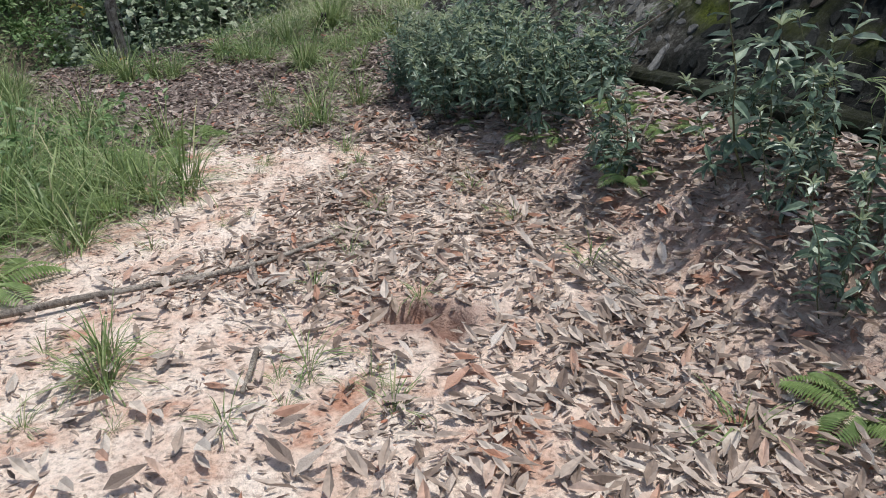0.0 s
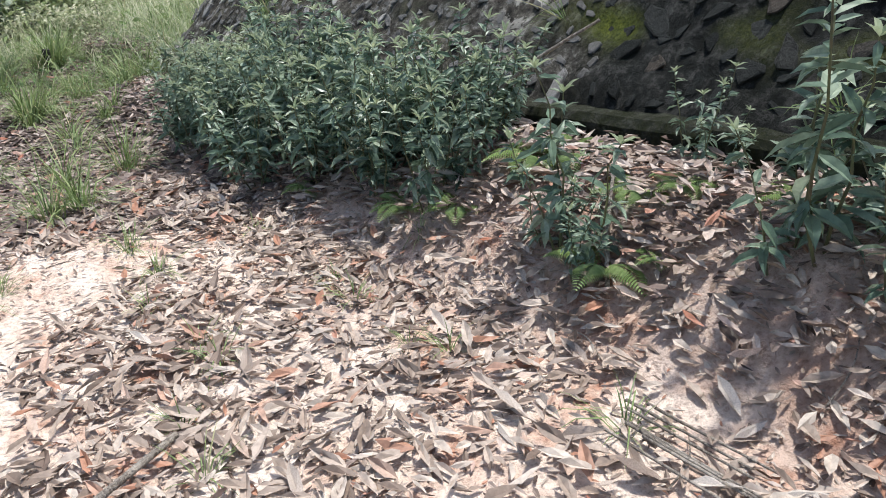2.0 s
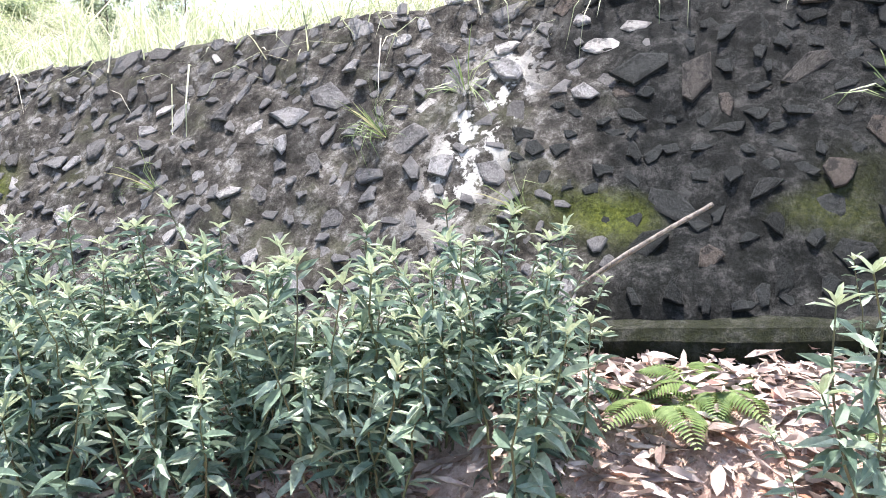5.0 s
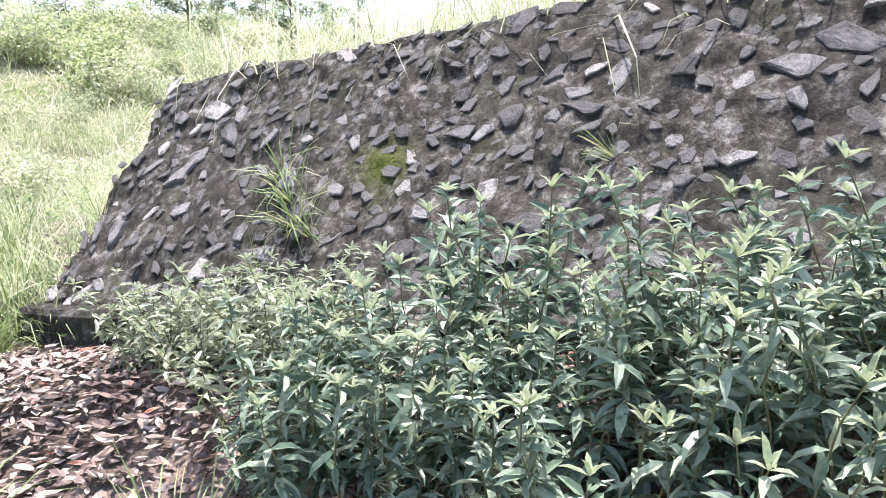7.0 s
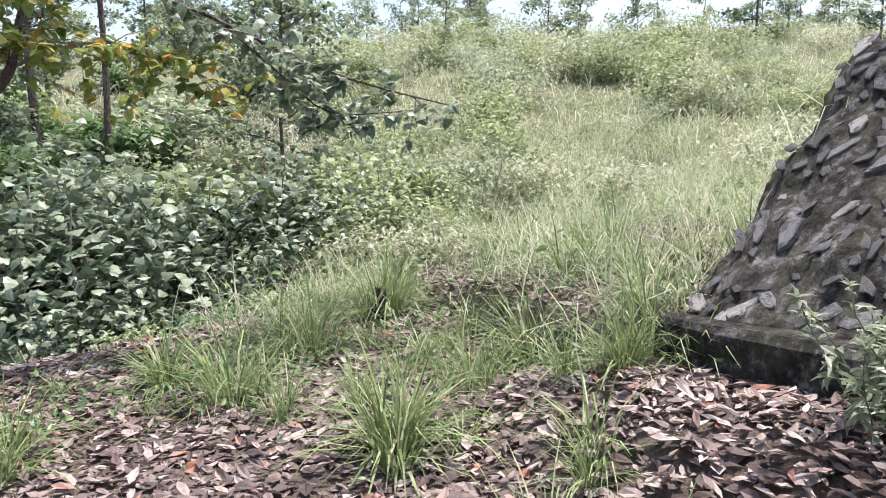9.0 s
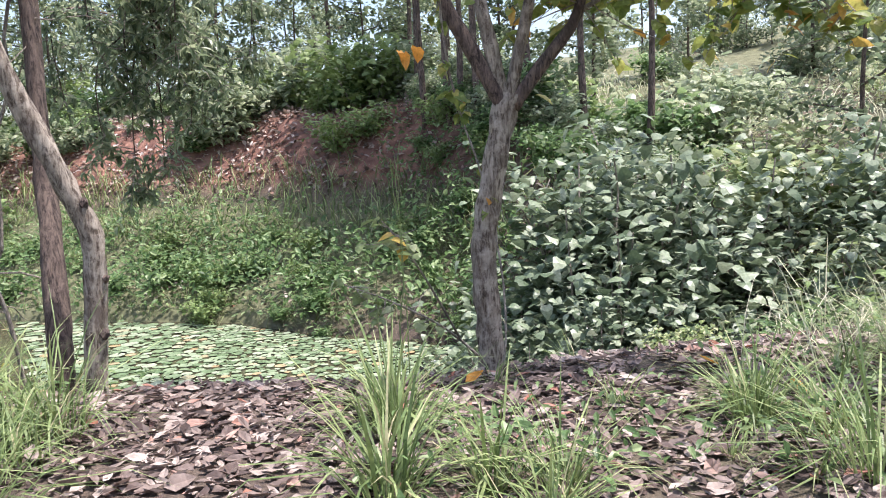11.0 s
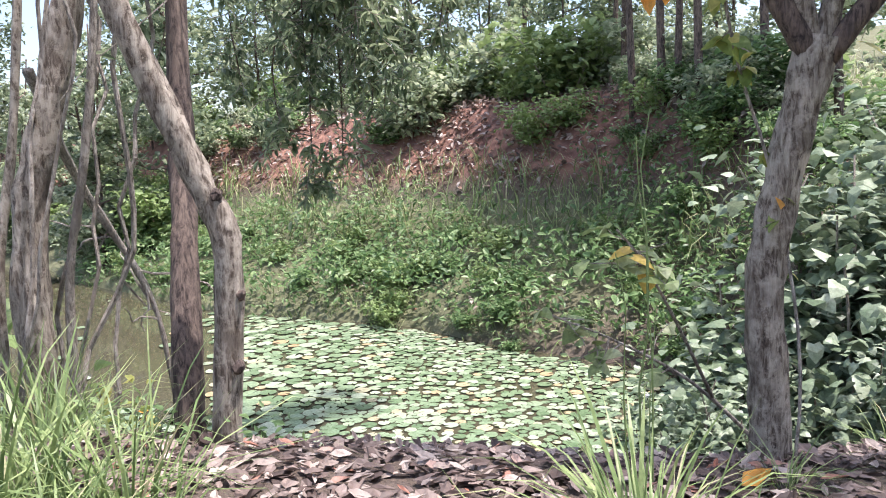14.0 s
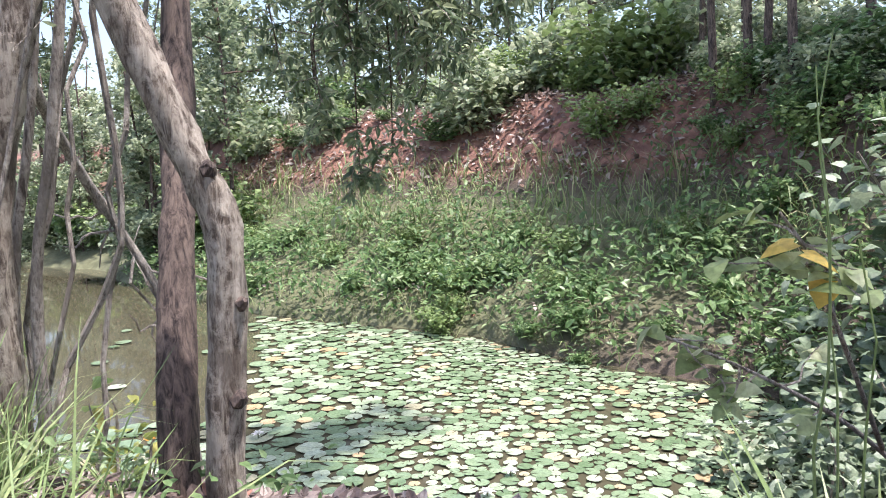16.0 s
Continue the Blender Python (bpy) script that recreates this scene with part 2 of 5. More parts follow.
DRY = (np.array([(0, 0, .0), (.28, .5, .13), (.3, 0, .02), (.3, -.5, .07), (.68, .42, .1), (.7, 0, .04), (.7, -.4, .17), (1, 0, .14)], float),
       [(0, 2, 1), (0, 3, 2), (1, 2, 5, 4), (2, 3, 6, 5), (4, 5, 7), (5, 6, 7)])


def blade_shape(bend):
    v = []
    for k, w in ((0, .7), (.4, 1), (.75, .7)):
        a = bend * k
        v += [(k * math.cos(a * .6), w * .5, -k * math.sin(a * .6)), (k * math.cos(a * .6), -w * .5, -k * math.sin(a * .6))]
    v.append((math.cos(bend * .62), 0, -math.sin(bend * .62)))
    return np.array(v, float), [(0, 1, 3, 2), (2, 3, 5, 4), (4, 5, 6)]


def scatter(shape, pos, yaw, pitch, roll, length, width):
    """Many leaves in one go. Returns vertices and faces."""
    tv, tf = shape
    n, k = len(pos), len(tv)
    yaw, pitch, roll, length, width = (np.broadcast_to(np.asarray(a, float), (n,)) for a in (yaw, pitch, roll, length, width))
    cy, sy, cp, sp, cr, sr = np.cos(yaw), np.sin(yaw), np.cos(pitch), np.sin(pitch), np.cos(roll), np.sin(roll)
    ex = np.stack([cy * cp, sy * cp, sp], 1)
    side = np.stack([-sy, cy, 0 * cy], 1)
    up = np.cross(ex, side)
    ey = side * cr[:, None] + up * sr[:, None]
    ez = np.cross(ex, ey)
    loc = np.repeat(tv[None], n, 0)
    loc = loc * np.stack([length, width, length], 1)[:, None, :]
    v = pos[:, None, :] + loc[:, :, 0:1] * ex[:, None] + loc[:, :, 1:2] * ey[:, None] + loc[:, :, 2:3] * ez[:, None]
    base = (np.arange(n) * k)[:, None]
    faces = []
    for f in tf:
        faces += (base + np.array(f)[None]).tolist()
    return v.reshape(-1, 3), faces


class Geo:
    """Gathers pieces of one mesh."""

    def __init__(self):
        self.v, self.f, self.i, self.n = [], [], [], 0

    def add(self, v, f, index=0):
        v = np.asarray(v, float)
        self.v.append(v)
        self.f += [[a + self.n for a in q] for q in f]
        self.i += [index] * len(f)
        self.n += len(v)
        return self

    def mesh(self, name, mats, smooth=False):
        return mesh_of(name, np.concatenate(self.v), self.f, mats, self.i, smooth)


def tube(points, radii, sides=7, rough=0.0, seed=0):
    """A tapered, slightly knotty limb along points."""
    p, rs = np.array(points, float), np.random.RandomState(seed)
    n = len(p)
    t = np.gradient(p, axis=0)
    t /= np.linalg.norm(t, axis=1)[:, None] + 1e-9
    ref = np.array((0.31, 0.95, 0.05)) if abs(t[0][1]) < .9 else np.array((1, 0, .1))
    a = np.cross(t, ref)
    a /= np.linalg.norm(a, axis=1)[:, None]
    b = np.cross(t, a)
    ang = np.linspace(0, 2 * math.pi, sides, endpoint=False)
    lump = 1 + rough * rs.uniform(-1, 1, (n, sides))
    rad = np.array(radii, float)[:, None] * lump
    v = p[:, None] + rad[..., None] * (np.cos(ang)[None, :, None] * a[:, None] + np.sin(ang)[None, :, None] * b[:, None])
    f = []
    for i in range(n - 1):
        for j in range(sides):
            k = (j + 1) % sides
            f.append((i * sides + j, i * sides + k, (i + 1) * sides + k, (i + 1) * sides + j))
    f.append(tuple(range(sides - 1, -1, -1)))
    f.append(tuple((n - 1) * sides + j for j in range(sides)))
    return v.reshape(-1, 3), f


def wander(a, b, n, amount, seed):
    """A crooked line from a to b."""
    rs = np.random.RandomState(seed)
    k = np.linspace(0, 1, n)[:, None]
    off = np.cumsum(rs.normal(0, 1, (n, 3)), 0)
    off -= off[0] + (off[-1] - off[0]) * k
    L = np.linalg.norm(np.array(b, float) - np.array(a, float))
    return np.array(a, float) * (1 - k) + np.array(b, float) * k + off * amount * L / math.sqrt(n)


def fit_curve(points, n):
    """A smooth line through a few points."""
    p = np.array(points, float)
    k = np.linspace(0, len(p) - 1, n)
    out = []
    for q in k:
        i = min(int(q), len(p) - 2)
        t = q - i
        p0, p1, p2, p3 = p[max(i - 1, 0)], p[i], p[i + 1], p[min(i + 2, len(p) - 1)]
        out.append(0.5 * (2 * p1 + (p2 - p0) * t + (2 * p0 - 5 * p1 + 4 * p2 - p3) * t * t + (3 * p1 - p0 - 3 * p2 + p3) * t ** 3))
    return np.array(out)


# ---- lie of the land ----
W0 = np.array((2.38, 4.13, 0.61))                       # foot line of the retaining wall
WD = np.array((-0.412, 0.906, -0.105)) / np.linalg.norm((-0.412, 0.906, -0.105))
WN = np.array((-0.717, -0.2486, 0.6515)) / np.linalg.norm((-0.717, -0.2486, 0.6515))
WG = np.cross(WD, WN)
WG = WG if WG[2] > 0 else -WG
WN = np.cross(WD, WG) if np.cross(WD, WG)[2] > 0 else -np.cross(WD, WG)
WALL_END, WALL_START, WALL_UP = 8.8, -7.0, 2.26
WH = np.array((WD[0], WD[1])) / math.hypot(WD[0], WD[1])   # along the wall in plan
WP = np.array((WH[1], -WH[0]))                             # into the hill in plan
POND_E, POND_N, POND_O = np.array((0.58, 0.815)), np.array((-0.815, 0.58)), np.array((-8.2, 11.0))
WATER = -2.44
HOLE = (0.1, 3.36)


def ease(a, b, x):
    t = np.clip((x - a) / (b - a), 0, 1)
    return t * t * (3 - 2 * t)


def height(x, y):
    """The ground's height."""
    x, y = np.asarray(x, float), np.asarray(y, float)
    path = np.interp(y, [-40, 3, 11, 13, 17, 20, 26, 34, 50, 90, 900], [3.5, 0, -0.8, -0.93, -0.95, -0.6, 0.8, 3.1, 6.8, 11, 14]) + 0.035 * np.clip(x, -6, 1)
    s = (x - W0[0]) * WH[0] + (y - W0[1]) * WH[1]
    d = (x - W0[0]) * WP[0] + (y - W0[1]) * WP[1]
    sl = s / math.hypot(WD[0], WD[1])
    low = np.interp(sl, [4.5, 7.5], [0.13, 0.25])
    foot = W0[2] - 0.105 * sl - low
    tilt = -WN[0] * WP[0] - WN[1] * WP[1]
    rise = tilt / WN[2]
    crest = WALL_UP * WG[2]
    inwall = ease(9.3, 8.7, sl)
    z = path + (np.maximum(foot, path) - path) * ease(-1.3, -0.4, d) * ease(10.5, 8.5, sl)
    bank = foot + low + np.minimum(d * rise, crest) - 0.2 + np.clip(d - crest / rise, 0, 60) * 0.22
    soft = foot + 0.1 + 0.16 * np.clip(d + 0.5, 0, 60)
    side = bank * inwall + np.maximum(soft, path) * (1 - inwall)
    z = np.where(d > -0.1, np.maximum(z, z + (side - z) * ease(-0.1, 0.12, d)), z)
    # pond
    u = (x - POND_O[0]) * POND_N[0] + (y - POND_O[1]) * POND_N[1]
    v = (x - POND_O[0]) * POND_E[0] + (y - POND_O[1]) * POND_E[1]
    far = np.interp(v, [-40, -12, -10, -4.2, -1.2, 0.17, 1.5, 3.3, 4.2, 5.5], [30, 18, 15.5, 10.6, 9.2, 8.5, 7.1, 5.8, 4.9, 2.2])
    near = z + (-3.2 - z) * ease(-0.4, 3.5, u)
    dd = u - far
    over = np.interp(dd, [-1.2, 0, 0.3, 2, 4, 5, 7, 9, 14, 30, 90], [-3.2, -2.6, -2.3, -1.7, -0.6, 0.1, 1.6, 2.0, 2.6, 4.6, 8])
    wet = np.where(dd > -1.2, over, np.minimum(near, -0.8))
    k = ease(-0.5, -0.3, u) * ease(9.0, 5.5, v)
    z2 = np.where(u < far - 1.2, near, over)
    z = z + (z2 - z) * k
    lump = 0.05 * np.sin(1.7 * x + 0.6 * y) * np.sin(1.1 * y - 0.4 * x) + 0.02 * np.sin(5.1 * x + 1.3) * np.sin(4.3 * y)
    arc = y - HOLE[1] - 0.05 + 1.1 * (x - HOLE[0]) ** 2
    dig = -0.14 * np.exp(-(((x - HOLE[0] + .01) / 0.22) ** 2 + (arc / 0.11) ** 2) ** 3) - 0.09 * np.exp(-(((x - HOLE[0] - 0.14) / 0.07) ** 2 + ((y - HOLE[1] + 0.13) / 0.16) ** 2) ** 2)
    return z + lump * ease(-60, 0, y) * 0.7 + dig


def uv_of(x, y):
    return ((x - POND_O[0]) * POND_N[0] + (y - POND_O[1]) * POND_N[1], (x - POND_O[0]) * POND_E[0] + (y - POND_O[1]) * POND_E[1])


def sd_of(x, y):
    return ((x - W0[0]) * WH[0] + (y - W0[1]) * WH[1]) / math.hypot(WD[0], WD[1]), (x - W0[0]) * WP[0] + (y - W0[1]) * WP[1]


def on_wall(s, h, out=0.0):
    return W0 + np.multiply.outer(s, WD) + np.multiply.outer(h, WG) + np.multiply.outer(out, WN)


def graded(lo, hi, a, b, step):
    """Grid lines, close between a and b and ever wider outside."""
    mid = np.arange(a, b, step)
    out, x, k = [], b, step
    while x < hi:
        out.append(x)
        k *= 1.14
        x += k
    out.append(hi)
    low, x, k = [], a - step, step
    while x > lo:
        low.append(x)
        k *= 1.14
        x -= k
    low.append(lo)
    return np.array(low[::-1] + list(mid) + out)


def build_ground():
    xs, ys = graded(-900, 900, -22, 4.5, 0.14), graded(-900, 900, 0, 22, 0.14)
    xs, ys = np.unique(np.concatenate([xs, np.arange(-2.6, 3.4, .07), np.arange(-.45, .75, .025)])), np.unique(np.concatenate([ys, np.arange(.5, 12, .07), np.arange(2.85, 3.75, .025)]))
    X, Y = np.meshgrid(xs, ys)
    Z = height(X, Y)
    nx = len(xs)
    V = np.stack([X, Y, Z], -1).reshape(-1, 3)
    i = np.arange(len(V)).reshape(Y.shape)
    F = np.stack([i[:-1, :-1], i[:-1, 1:], i[1:, 1:], i[1:, :-1]], -1).reshape(-1, 4)
    me = mesh_of("ground", V, F, M_SOIL, smooth=True)
    s, d = sd_of(V[:, 0], V[:, 1])
    u, v = uv_of(V[:, 0], V[:, 1])
    mid = -0.55 - 0.17 * (V[:, 1] - 3)
    off = V[:, 0] - np.clip(mid, -4, 1)
    bare = ease(2.4, 1.0, -off) * ease(4.5, 2.5, off) * ease(10, 7.5, V[:, 1]) * ease(-0.05, -0.5, d)
    green = np.maximum(ease(10, 16, V[:, 1]) * ease(-7, -4, V[:, 0]), np.maximum(ease(0.5, 1.5, d), ease(6, 9, u)))
    far = np.interp(v, [-40, -12, -10, -4.2, -1.2, 0.17, 1.5, 3.3, 4.2, 5.5], [30, 18, 15.5, 10.6, 9.2, 8.5, 7.1, 5.8, 4.9, 2.2])
    red = ease(4.4, 5.2, u - far) * ease(9.5, 7.5, u - far) * ease(6.0, 4.2, v)
    green = green * (1 - .85 * ease(3.8, 4.6, u - far) * ease(12, 9, u - far) * ease(-6.5, -8, V[:, 0]))
    red = np.maximum(red, .45 * ease(-1.35, -1.0, d) * ease(-.1, -.3, d) * ease(6.5, 5, s))
    red = np.maximum(red, np.exp(-(((V[:, 0] - HOLE[0] - .05) / 0.3) ** 2 + ((V[:, 1] - HOLE[1]) / 0.22) ** 2)))
    for a, b, r in ((0.95, 3.3, .35), (-0.45, 4.9, .22), (0.35, 5.2, .3), (1.45, 2.9, .4)):
        red = np.maximum(red, .6 * np.exp(-(((V[:, 0] - a) / r) ** 2 + ((V[:, 1] - b) / (r * .6)) ** 2)))
    col = me.color_attributes.new("cover", "FLOAT_COLOR", "POINT")
    col.data.foreach_set("color", np.stack([bare, green, red, np.ones(len(V))], 1).ravel().astype(np.float32))
    ob = new("ground", me)
    tagged(ob, "sloping clay path with leaf litter running down to a pond", "ground", kind="structure")


build_ground()

# water
_c = POND_O + POND_N * 9 - POND_E * 6
me = mesh_of("water", [(*(POND_O + POND_N * a + POND_E * b), WATER) for a, b in ((0.5, -30), (30, -30), (22, 8), (0.5, 8))], [(0, 1, 2, 3)], M_WATER)
if me.polygons[0].normal.z < 0:
    me.flip_normals()
tagged(new("water", me), "still brown pond water with dark reflections", "water", kind="structure")


# ---- retaining wall ----
def moss_mask(s, h):
    n = np.array([noise.noise((a * 2.2, b * 2.2, 3.0)) for a, b in zip(s, h)])
    band = np.exp(-((h - 0.5 - 0.05 * s) / 0.16) ** 2) * ease(2.8, 2.2, s) * ease(-3, -0.5, s)
    spot = np.exp(-(((s - 5.9) / 0.45) ** 2 + ((h - 0.95) / 0.2) ** 2))
    return np.clip((band + spot) * (0.15 + 2.2 * n), 0, 1)


# algae patches, and shade painted over the end below s = 2.6
def algae_shade_mask(s, h):
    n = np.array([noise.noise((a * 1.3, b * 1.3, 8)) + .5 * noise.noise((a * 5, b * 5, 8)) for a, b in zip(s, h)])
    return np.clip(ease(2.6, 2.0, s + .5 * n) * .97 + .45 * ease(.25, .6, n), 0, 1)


def lime_mask(s, h):
    return np.clip(1.6 * np.exp(-(((s - 2.76 + 0.2 * (h - 1)) / 0.17) ** 2 + ((h - 1.15) / 0.5) ** 2)), 0, 1)


def wall_relief(s, h):
    return 0.045 * noise.noise((s * 3, h * 3, 0)) + 0.022 * noise.noise((s * 8, h * 8, 5)) + 0.016 * noise.noise((s * 19, h * 19, 1))


def build_wall():
    ss, hs = np.concatenate([np.arange(WALL_START, -1, 0.12), np.arange(-1, WALL_END + 0.01, 0.045)]), np.arange(0, WALL_UP + 0.01, 0.045)
    S, Hh = np.meshgrid(ss, hs)
    out = np.array([wall_relief(a, b) for a, b in zip(S.ravel(), Hh.ravel())])
    edge = ease(WALL_END - 0.0, WALL_END - 0.25, S.ravel()) * ease(WALL_UP, WALL_UP - 0.15, Hh.ravel())
    out = out - 0.1 * (1 - edge)
    V = on_wall(S.ravel() + 0.03 * np.sin(7 * Hh.ravel()), Hh.ravel(), out)
    i = np.arange(len(V)).reshape(S.shape)
    F = np.stack([i[:-1, :-1], i[:-1, 1:], i[1:, 1:], i[1:, :-1]], -1).reshape(-1, 4).tolist()
    n = len(V)
    # depth: rim folded back into the bank
    rim = list(i[0, :]) + list(i[1:, -1]) + list(i[-1, ::-1][1:]) + list(i[::-1, 0][1:-1])
    back = V[rim] - 0.35 * WN
    V = np.concatenate([V, back])
    for k in range(len(rim)):
        j = (k + 1) % len(rim)
        F.append([int(rim[j]), int(rim[k]), n + k, n + j])
    me = mesh_of("retaining_wall", V, F, M_MORTAR, smooth=True)
    s, h = (V - W0) @ WD, (V - W0) @ WG
    col = me.color_attributes.new("growth_shade", "FLOAT_COLOR", "POINT")
    col.data.foreach_set("color", np.stack([moss_mask(s, h), lime_mask(s, h), algae_shade_mask(s, h), 0 * s + 1], 1).ravel().astype(np.float32))
    wall = new("wall_retaining", me)
    tagged(wall, "sloping retaining wall of rubble stones in dark mossy mortar", "retaining wall", kind="structure")
    # footing
    g = Geo()
    ss = np.arange(WALL_START, WALL_END + 0.05, 0.2)
    prof = [(0.12, 0.04), (-0.09, 0.02), (-0.12, -0.02), (-0.12, -0.75), (0.3, -0.75)]
    V = []
    for k, a in enumerate(ss):
        c = W0 + a * WD
        for dd, dz in prof:
            q = 0.02 * noise.noise((a * 2, dd * 9, dz * 5))
            V.append((c[0] + WP[0] * (dd + q), c[1] + WP[1] * (dd + q), c[2] + dz + q * 0.7))
    m = len(prof)
    F = [[k * m + j, k * m + (j + 1) % m, (k + 1) * m + (j + 1) % m, (k + 1) * m + j] for k in range(len(ss) - 1) for j in range(m)]
    F += [list(range(m)), [(len(ss) - 1) * m + j for j in range(m - 1, -1, -1)]]
    me = mesh_of("footing", V, F, M_MORTAR)
    bm = bmesh.new()
    bm.from_mesh(me)
    bmesh.ops.recalc_face_normals(bm, faces=bm.faces)
    bm.to_mesh(me)
    bm.free()
    V = np.array(V)
    s = (V - W0) @ WD
    # footing carries the same painted algae and shade, strongest below s = 2
    col = me.color_attributes.new("growth_shade", "FLOAT_COLOR", "POINT")
    col.data.foreach_set("color", np.stack([0.12 * ease(3.5, 2, s), 0 * s, .3 + .7 * ease(3, 2, s), 0 * s + 1], 1).ravel().astype(np.float32))
    tagged(new("wall_footing", me), "low concrete footing along the foot of the rubble wall", "footing", kind="structure")
    return wall


def stone_shape(seed):
    """An angular stone, lying in the xy plane, facing z."""
    rs = np.random.RandomState(seed)
    k = rs.randint(5, 8)
    ang = np.sort(np.linspace(0, 2 * math.pi, k, endpoint=False) + rs.uniform(-0.35, 0.35, k))
    rad = rs.uniform(0.26, 0.62, k)
    ring = np.stack([rad * np.cos(ang), rad * np.sin(ang) * 0.8], 1)
    V = [(*p, -0.25) for p in ring] + [(*(p * 0.96), 0.05 + rs.uniform(-.03, .03)) for p in ring] + [(*(p * 0.78), 0.12 + rs.uniform(-.05, .05)) for p in ring]
    F = [[r * k + j, r * k + (j + 1) % k, (r + 1) * k + (j + 1) % k, (r + 1) * k + j] for r in range(2) for j in range(k)] + [[2 * k + j for j in range(k)]]
    return np.array(V), F


wall = build_wall()
STONE_SHAPES = [stone_shape(40 + k) for k in range(12)]


def build_stones():
    rs = np.random.RandomState(5)
    spots, tries = [], 0
    while len(spots) < 1100 and tries < 40000:
        tries += 1
        s, h = rs.uniform(-3.5, WALL_END - 0.12), rs.uniform(0.08, WALL_UP - 0.1)
        r = min(0.044 * math.exp(rs.exponential(0.45)), 0.13)
        if all((s - a) ** 2 + (h - b) ** 2 > (0.85 * (r + c)) ** 2 for a, b, c in spots):
            spots.append((s, h, r))
    meshes = [mesh_of("stone", v, f, M_STONE) for v, f in STONE_SHAPES] + [mesh_of("stone", v, f, M_STONE_SHADED) for v, f in STONE_SHAPES]
    spots.sort(key=lambda q: -q[2])
    # wet gathers small stones whose dark colour includes the shade
    dry, wet = Geo(), Geo()
    for k, (s, h, r) in enumerate(spots):
        dark_end = s + .4 * math.sin(5 * h) < 2.25
        sh = rs.randint(12)
        a = rs.uniform(-0.9, 0.9) + (math.pi / 2 if rs.rand() < .4 else 0)
        sx, sy, sz = r * 2 * rs.uniform(.85, 1.5), r * 2 * rs.uniform(.7, 1.1), r * rs.uniform(0.35, 0.75)
        ex = math.cos(a) * WD + math.sin(a) * WG
        ey = np.cross(WN, ex)
        tip = WN + 0.06 * rs.uniform(-1, 1) * ex + 0.06 * rs.uniform(-1, 1) * ey
        c = on_wall(s, h, wall_relief(s, h) + rs.uniform(.0, .012))
        m = np.stack([ex * sx, ey * sy, tip * sz], 1)
        if k < 300:
            ob = new("stone", meshes[sh + (12 if dark_end else 0)])
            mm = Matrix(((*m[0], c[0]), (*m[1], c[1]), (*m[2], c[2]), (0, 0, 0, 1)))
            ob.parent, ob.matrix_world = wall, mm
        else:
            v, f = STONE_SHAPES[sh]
            (wet if dark_end else dry).add(v @ m.T + c, f)
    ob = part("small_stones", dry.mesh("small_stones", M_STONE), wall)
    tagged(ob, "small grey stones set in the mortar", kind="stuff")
    ob = part("small_stones", wet.mesh("small_stones", M_STONE_SHADED), wall)
    tagged(ob, "small stones coloured dark with shade and an algal film", kind="stuff")


# ---- plants ----
def lance_plant(name, tall, stems, seed, leafsize=0.13, spread=0.25, mat=None, dense=42):
    """Upright shrub: thin stems ringed with lance leaves, pale shoot tips."""
    rs = np.random.RandomState(seed)
    ob = empty(name)
    for k in range(stems):
        a, r = rs.uniform(0, 6.28), spread * math.sqrt(rs.rand())
        t = tall * rs.uniform(0.62, 1.0)
        base = np.array((r * 0.5 * math.cos(a), r * 0.5 * math.sin(a), -0.05))
        top = base + np.array((r * math.cos(a) * 1.3 + rs.normal(0, .05), r * math.sin(a) * 1.3 + rs.normal(0, .05), t))
        line = wander(base, top, 6, 0.06, rs.randint(9999))
        stem = part("stem", mesh_of("stem", *tube(line, np.linspace(0.007, 0.003, 6) * (tall ** .5), 4), M_STEM), ob)
        n = int(t * dense)
        q = rs.uniform(0.12, 1, n) ** 0.8
        pos = np.stack([np.interp(q, np.linspace(0, 1, 6), line[:, c]) for c in range(3)], 1)
        L = leafsize * rs.uniform(0.65, 1.15, n) * (1.15 - 0.55 * q ** 3)
        lv = scatter(LANCE, pos, rs.uniform(0, 6.28, n), 0.4 * q - 0.25 + rs.normal(0, .4, n), rs.normal(0, .5, n), L, L * 0.3)
        tagged(part("foliage", mesh_of("foliage", *lv, mat or M_SHRUB), stem), kind="stuff")
        m = 5
        tp = scatter(LANCE, np.repeat(top[None], m, 0), np.arange(m) * 2.4 + rs.rand(), rs.uniform(0.3, 1.2, m), 0, leafsize * rs.uniform(.4, .75, m), leafsize * .16)
        tagged(part("shoot_tip", mesh_of("shoot_tip", *tp, M_TIP), stem, "pale green young shoot tip"), kind="stuff")
    return ob


def fern_plant(seed, size=0.35):
    rs = np.random.RandomState(seed)
    ob = empty("fern")
    for k in range(6):
        g = Geo()
        a = k * 1.05 + rs.uniform(-.3, .3)
        n = 22
        t = np.linspace(0.1, 1, n)
        L = size * rs.uniform(.8, 1.1)
        line = np.stack([L * t * math.cos(a), L * t * math.sin(a), L * (0.75 * t - 0.75 * t ** 2.2)], 1)
        w = 0.28 * L * np.sin(np.pi * np.clip(t * 0.9 + 0.08, 0, 1)) + 0.01
        for sgn in (1, -1):
            g.add(*scatter(LANCE, line, a + sgn * 1.25, -0.15, 0, w, 0.045 * L + 0 * w))
        part("frond", g.mesh("frond", M_FERN), ob)
    return ob


BLADES = [blade_shape(b) for b in (0.5, 1.0, 1.6, 2.2)]


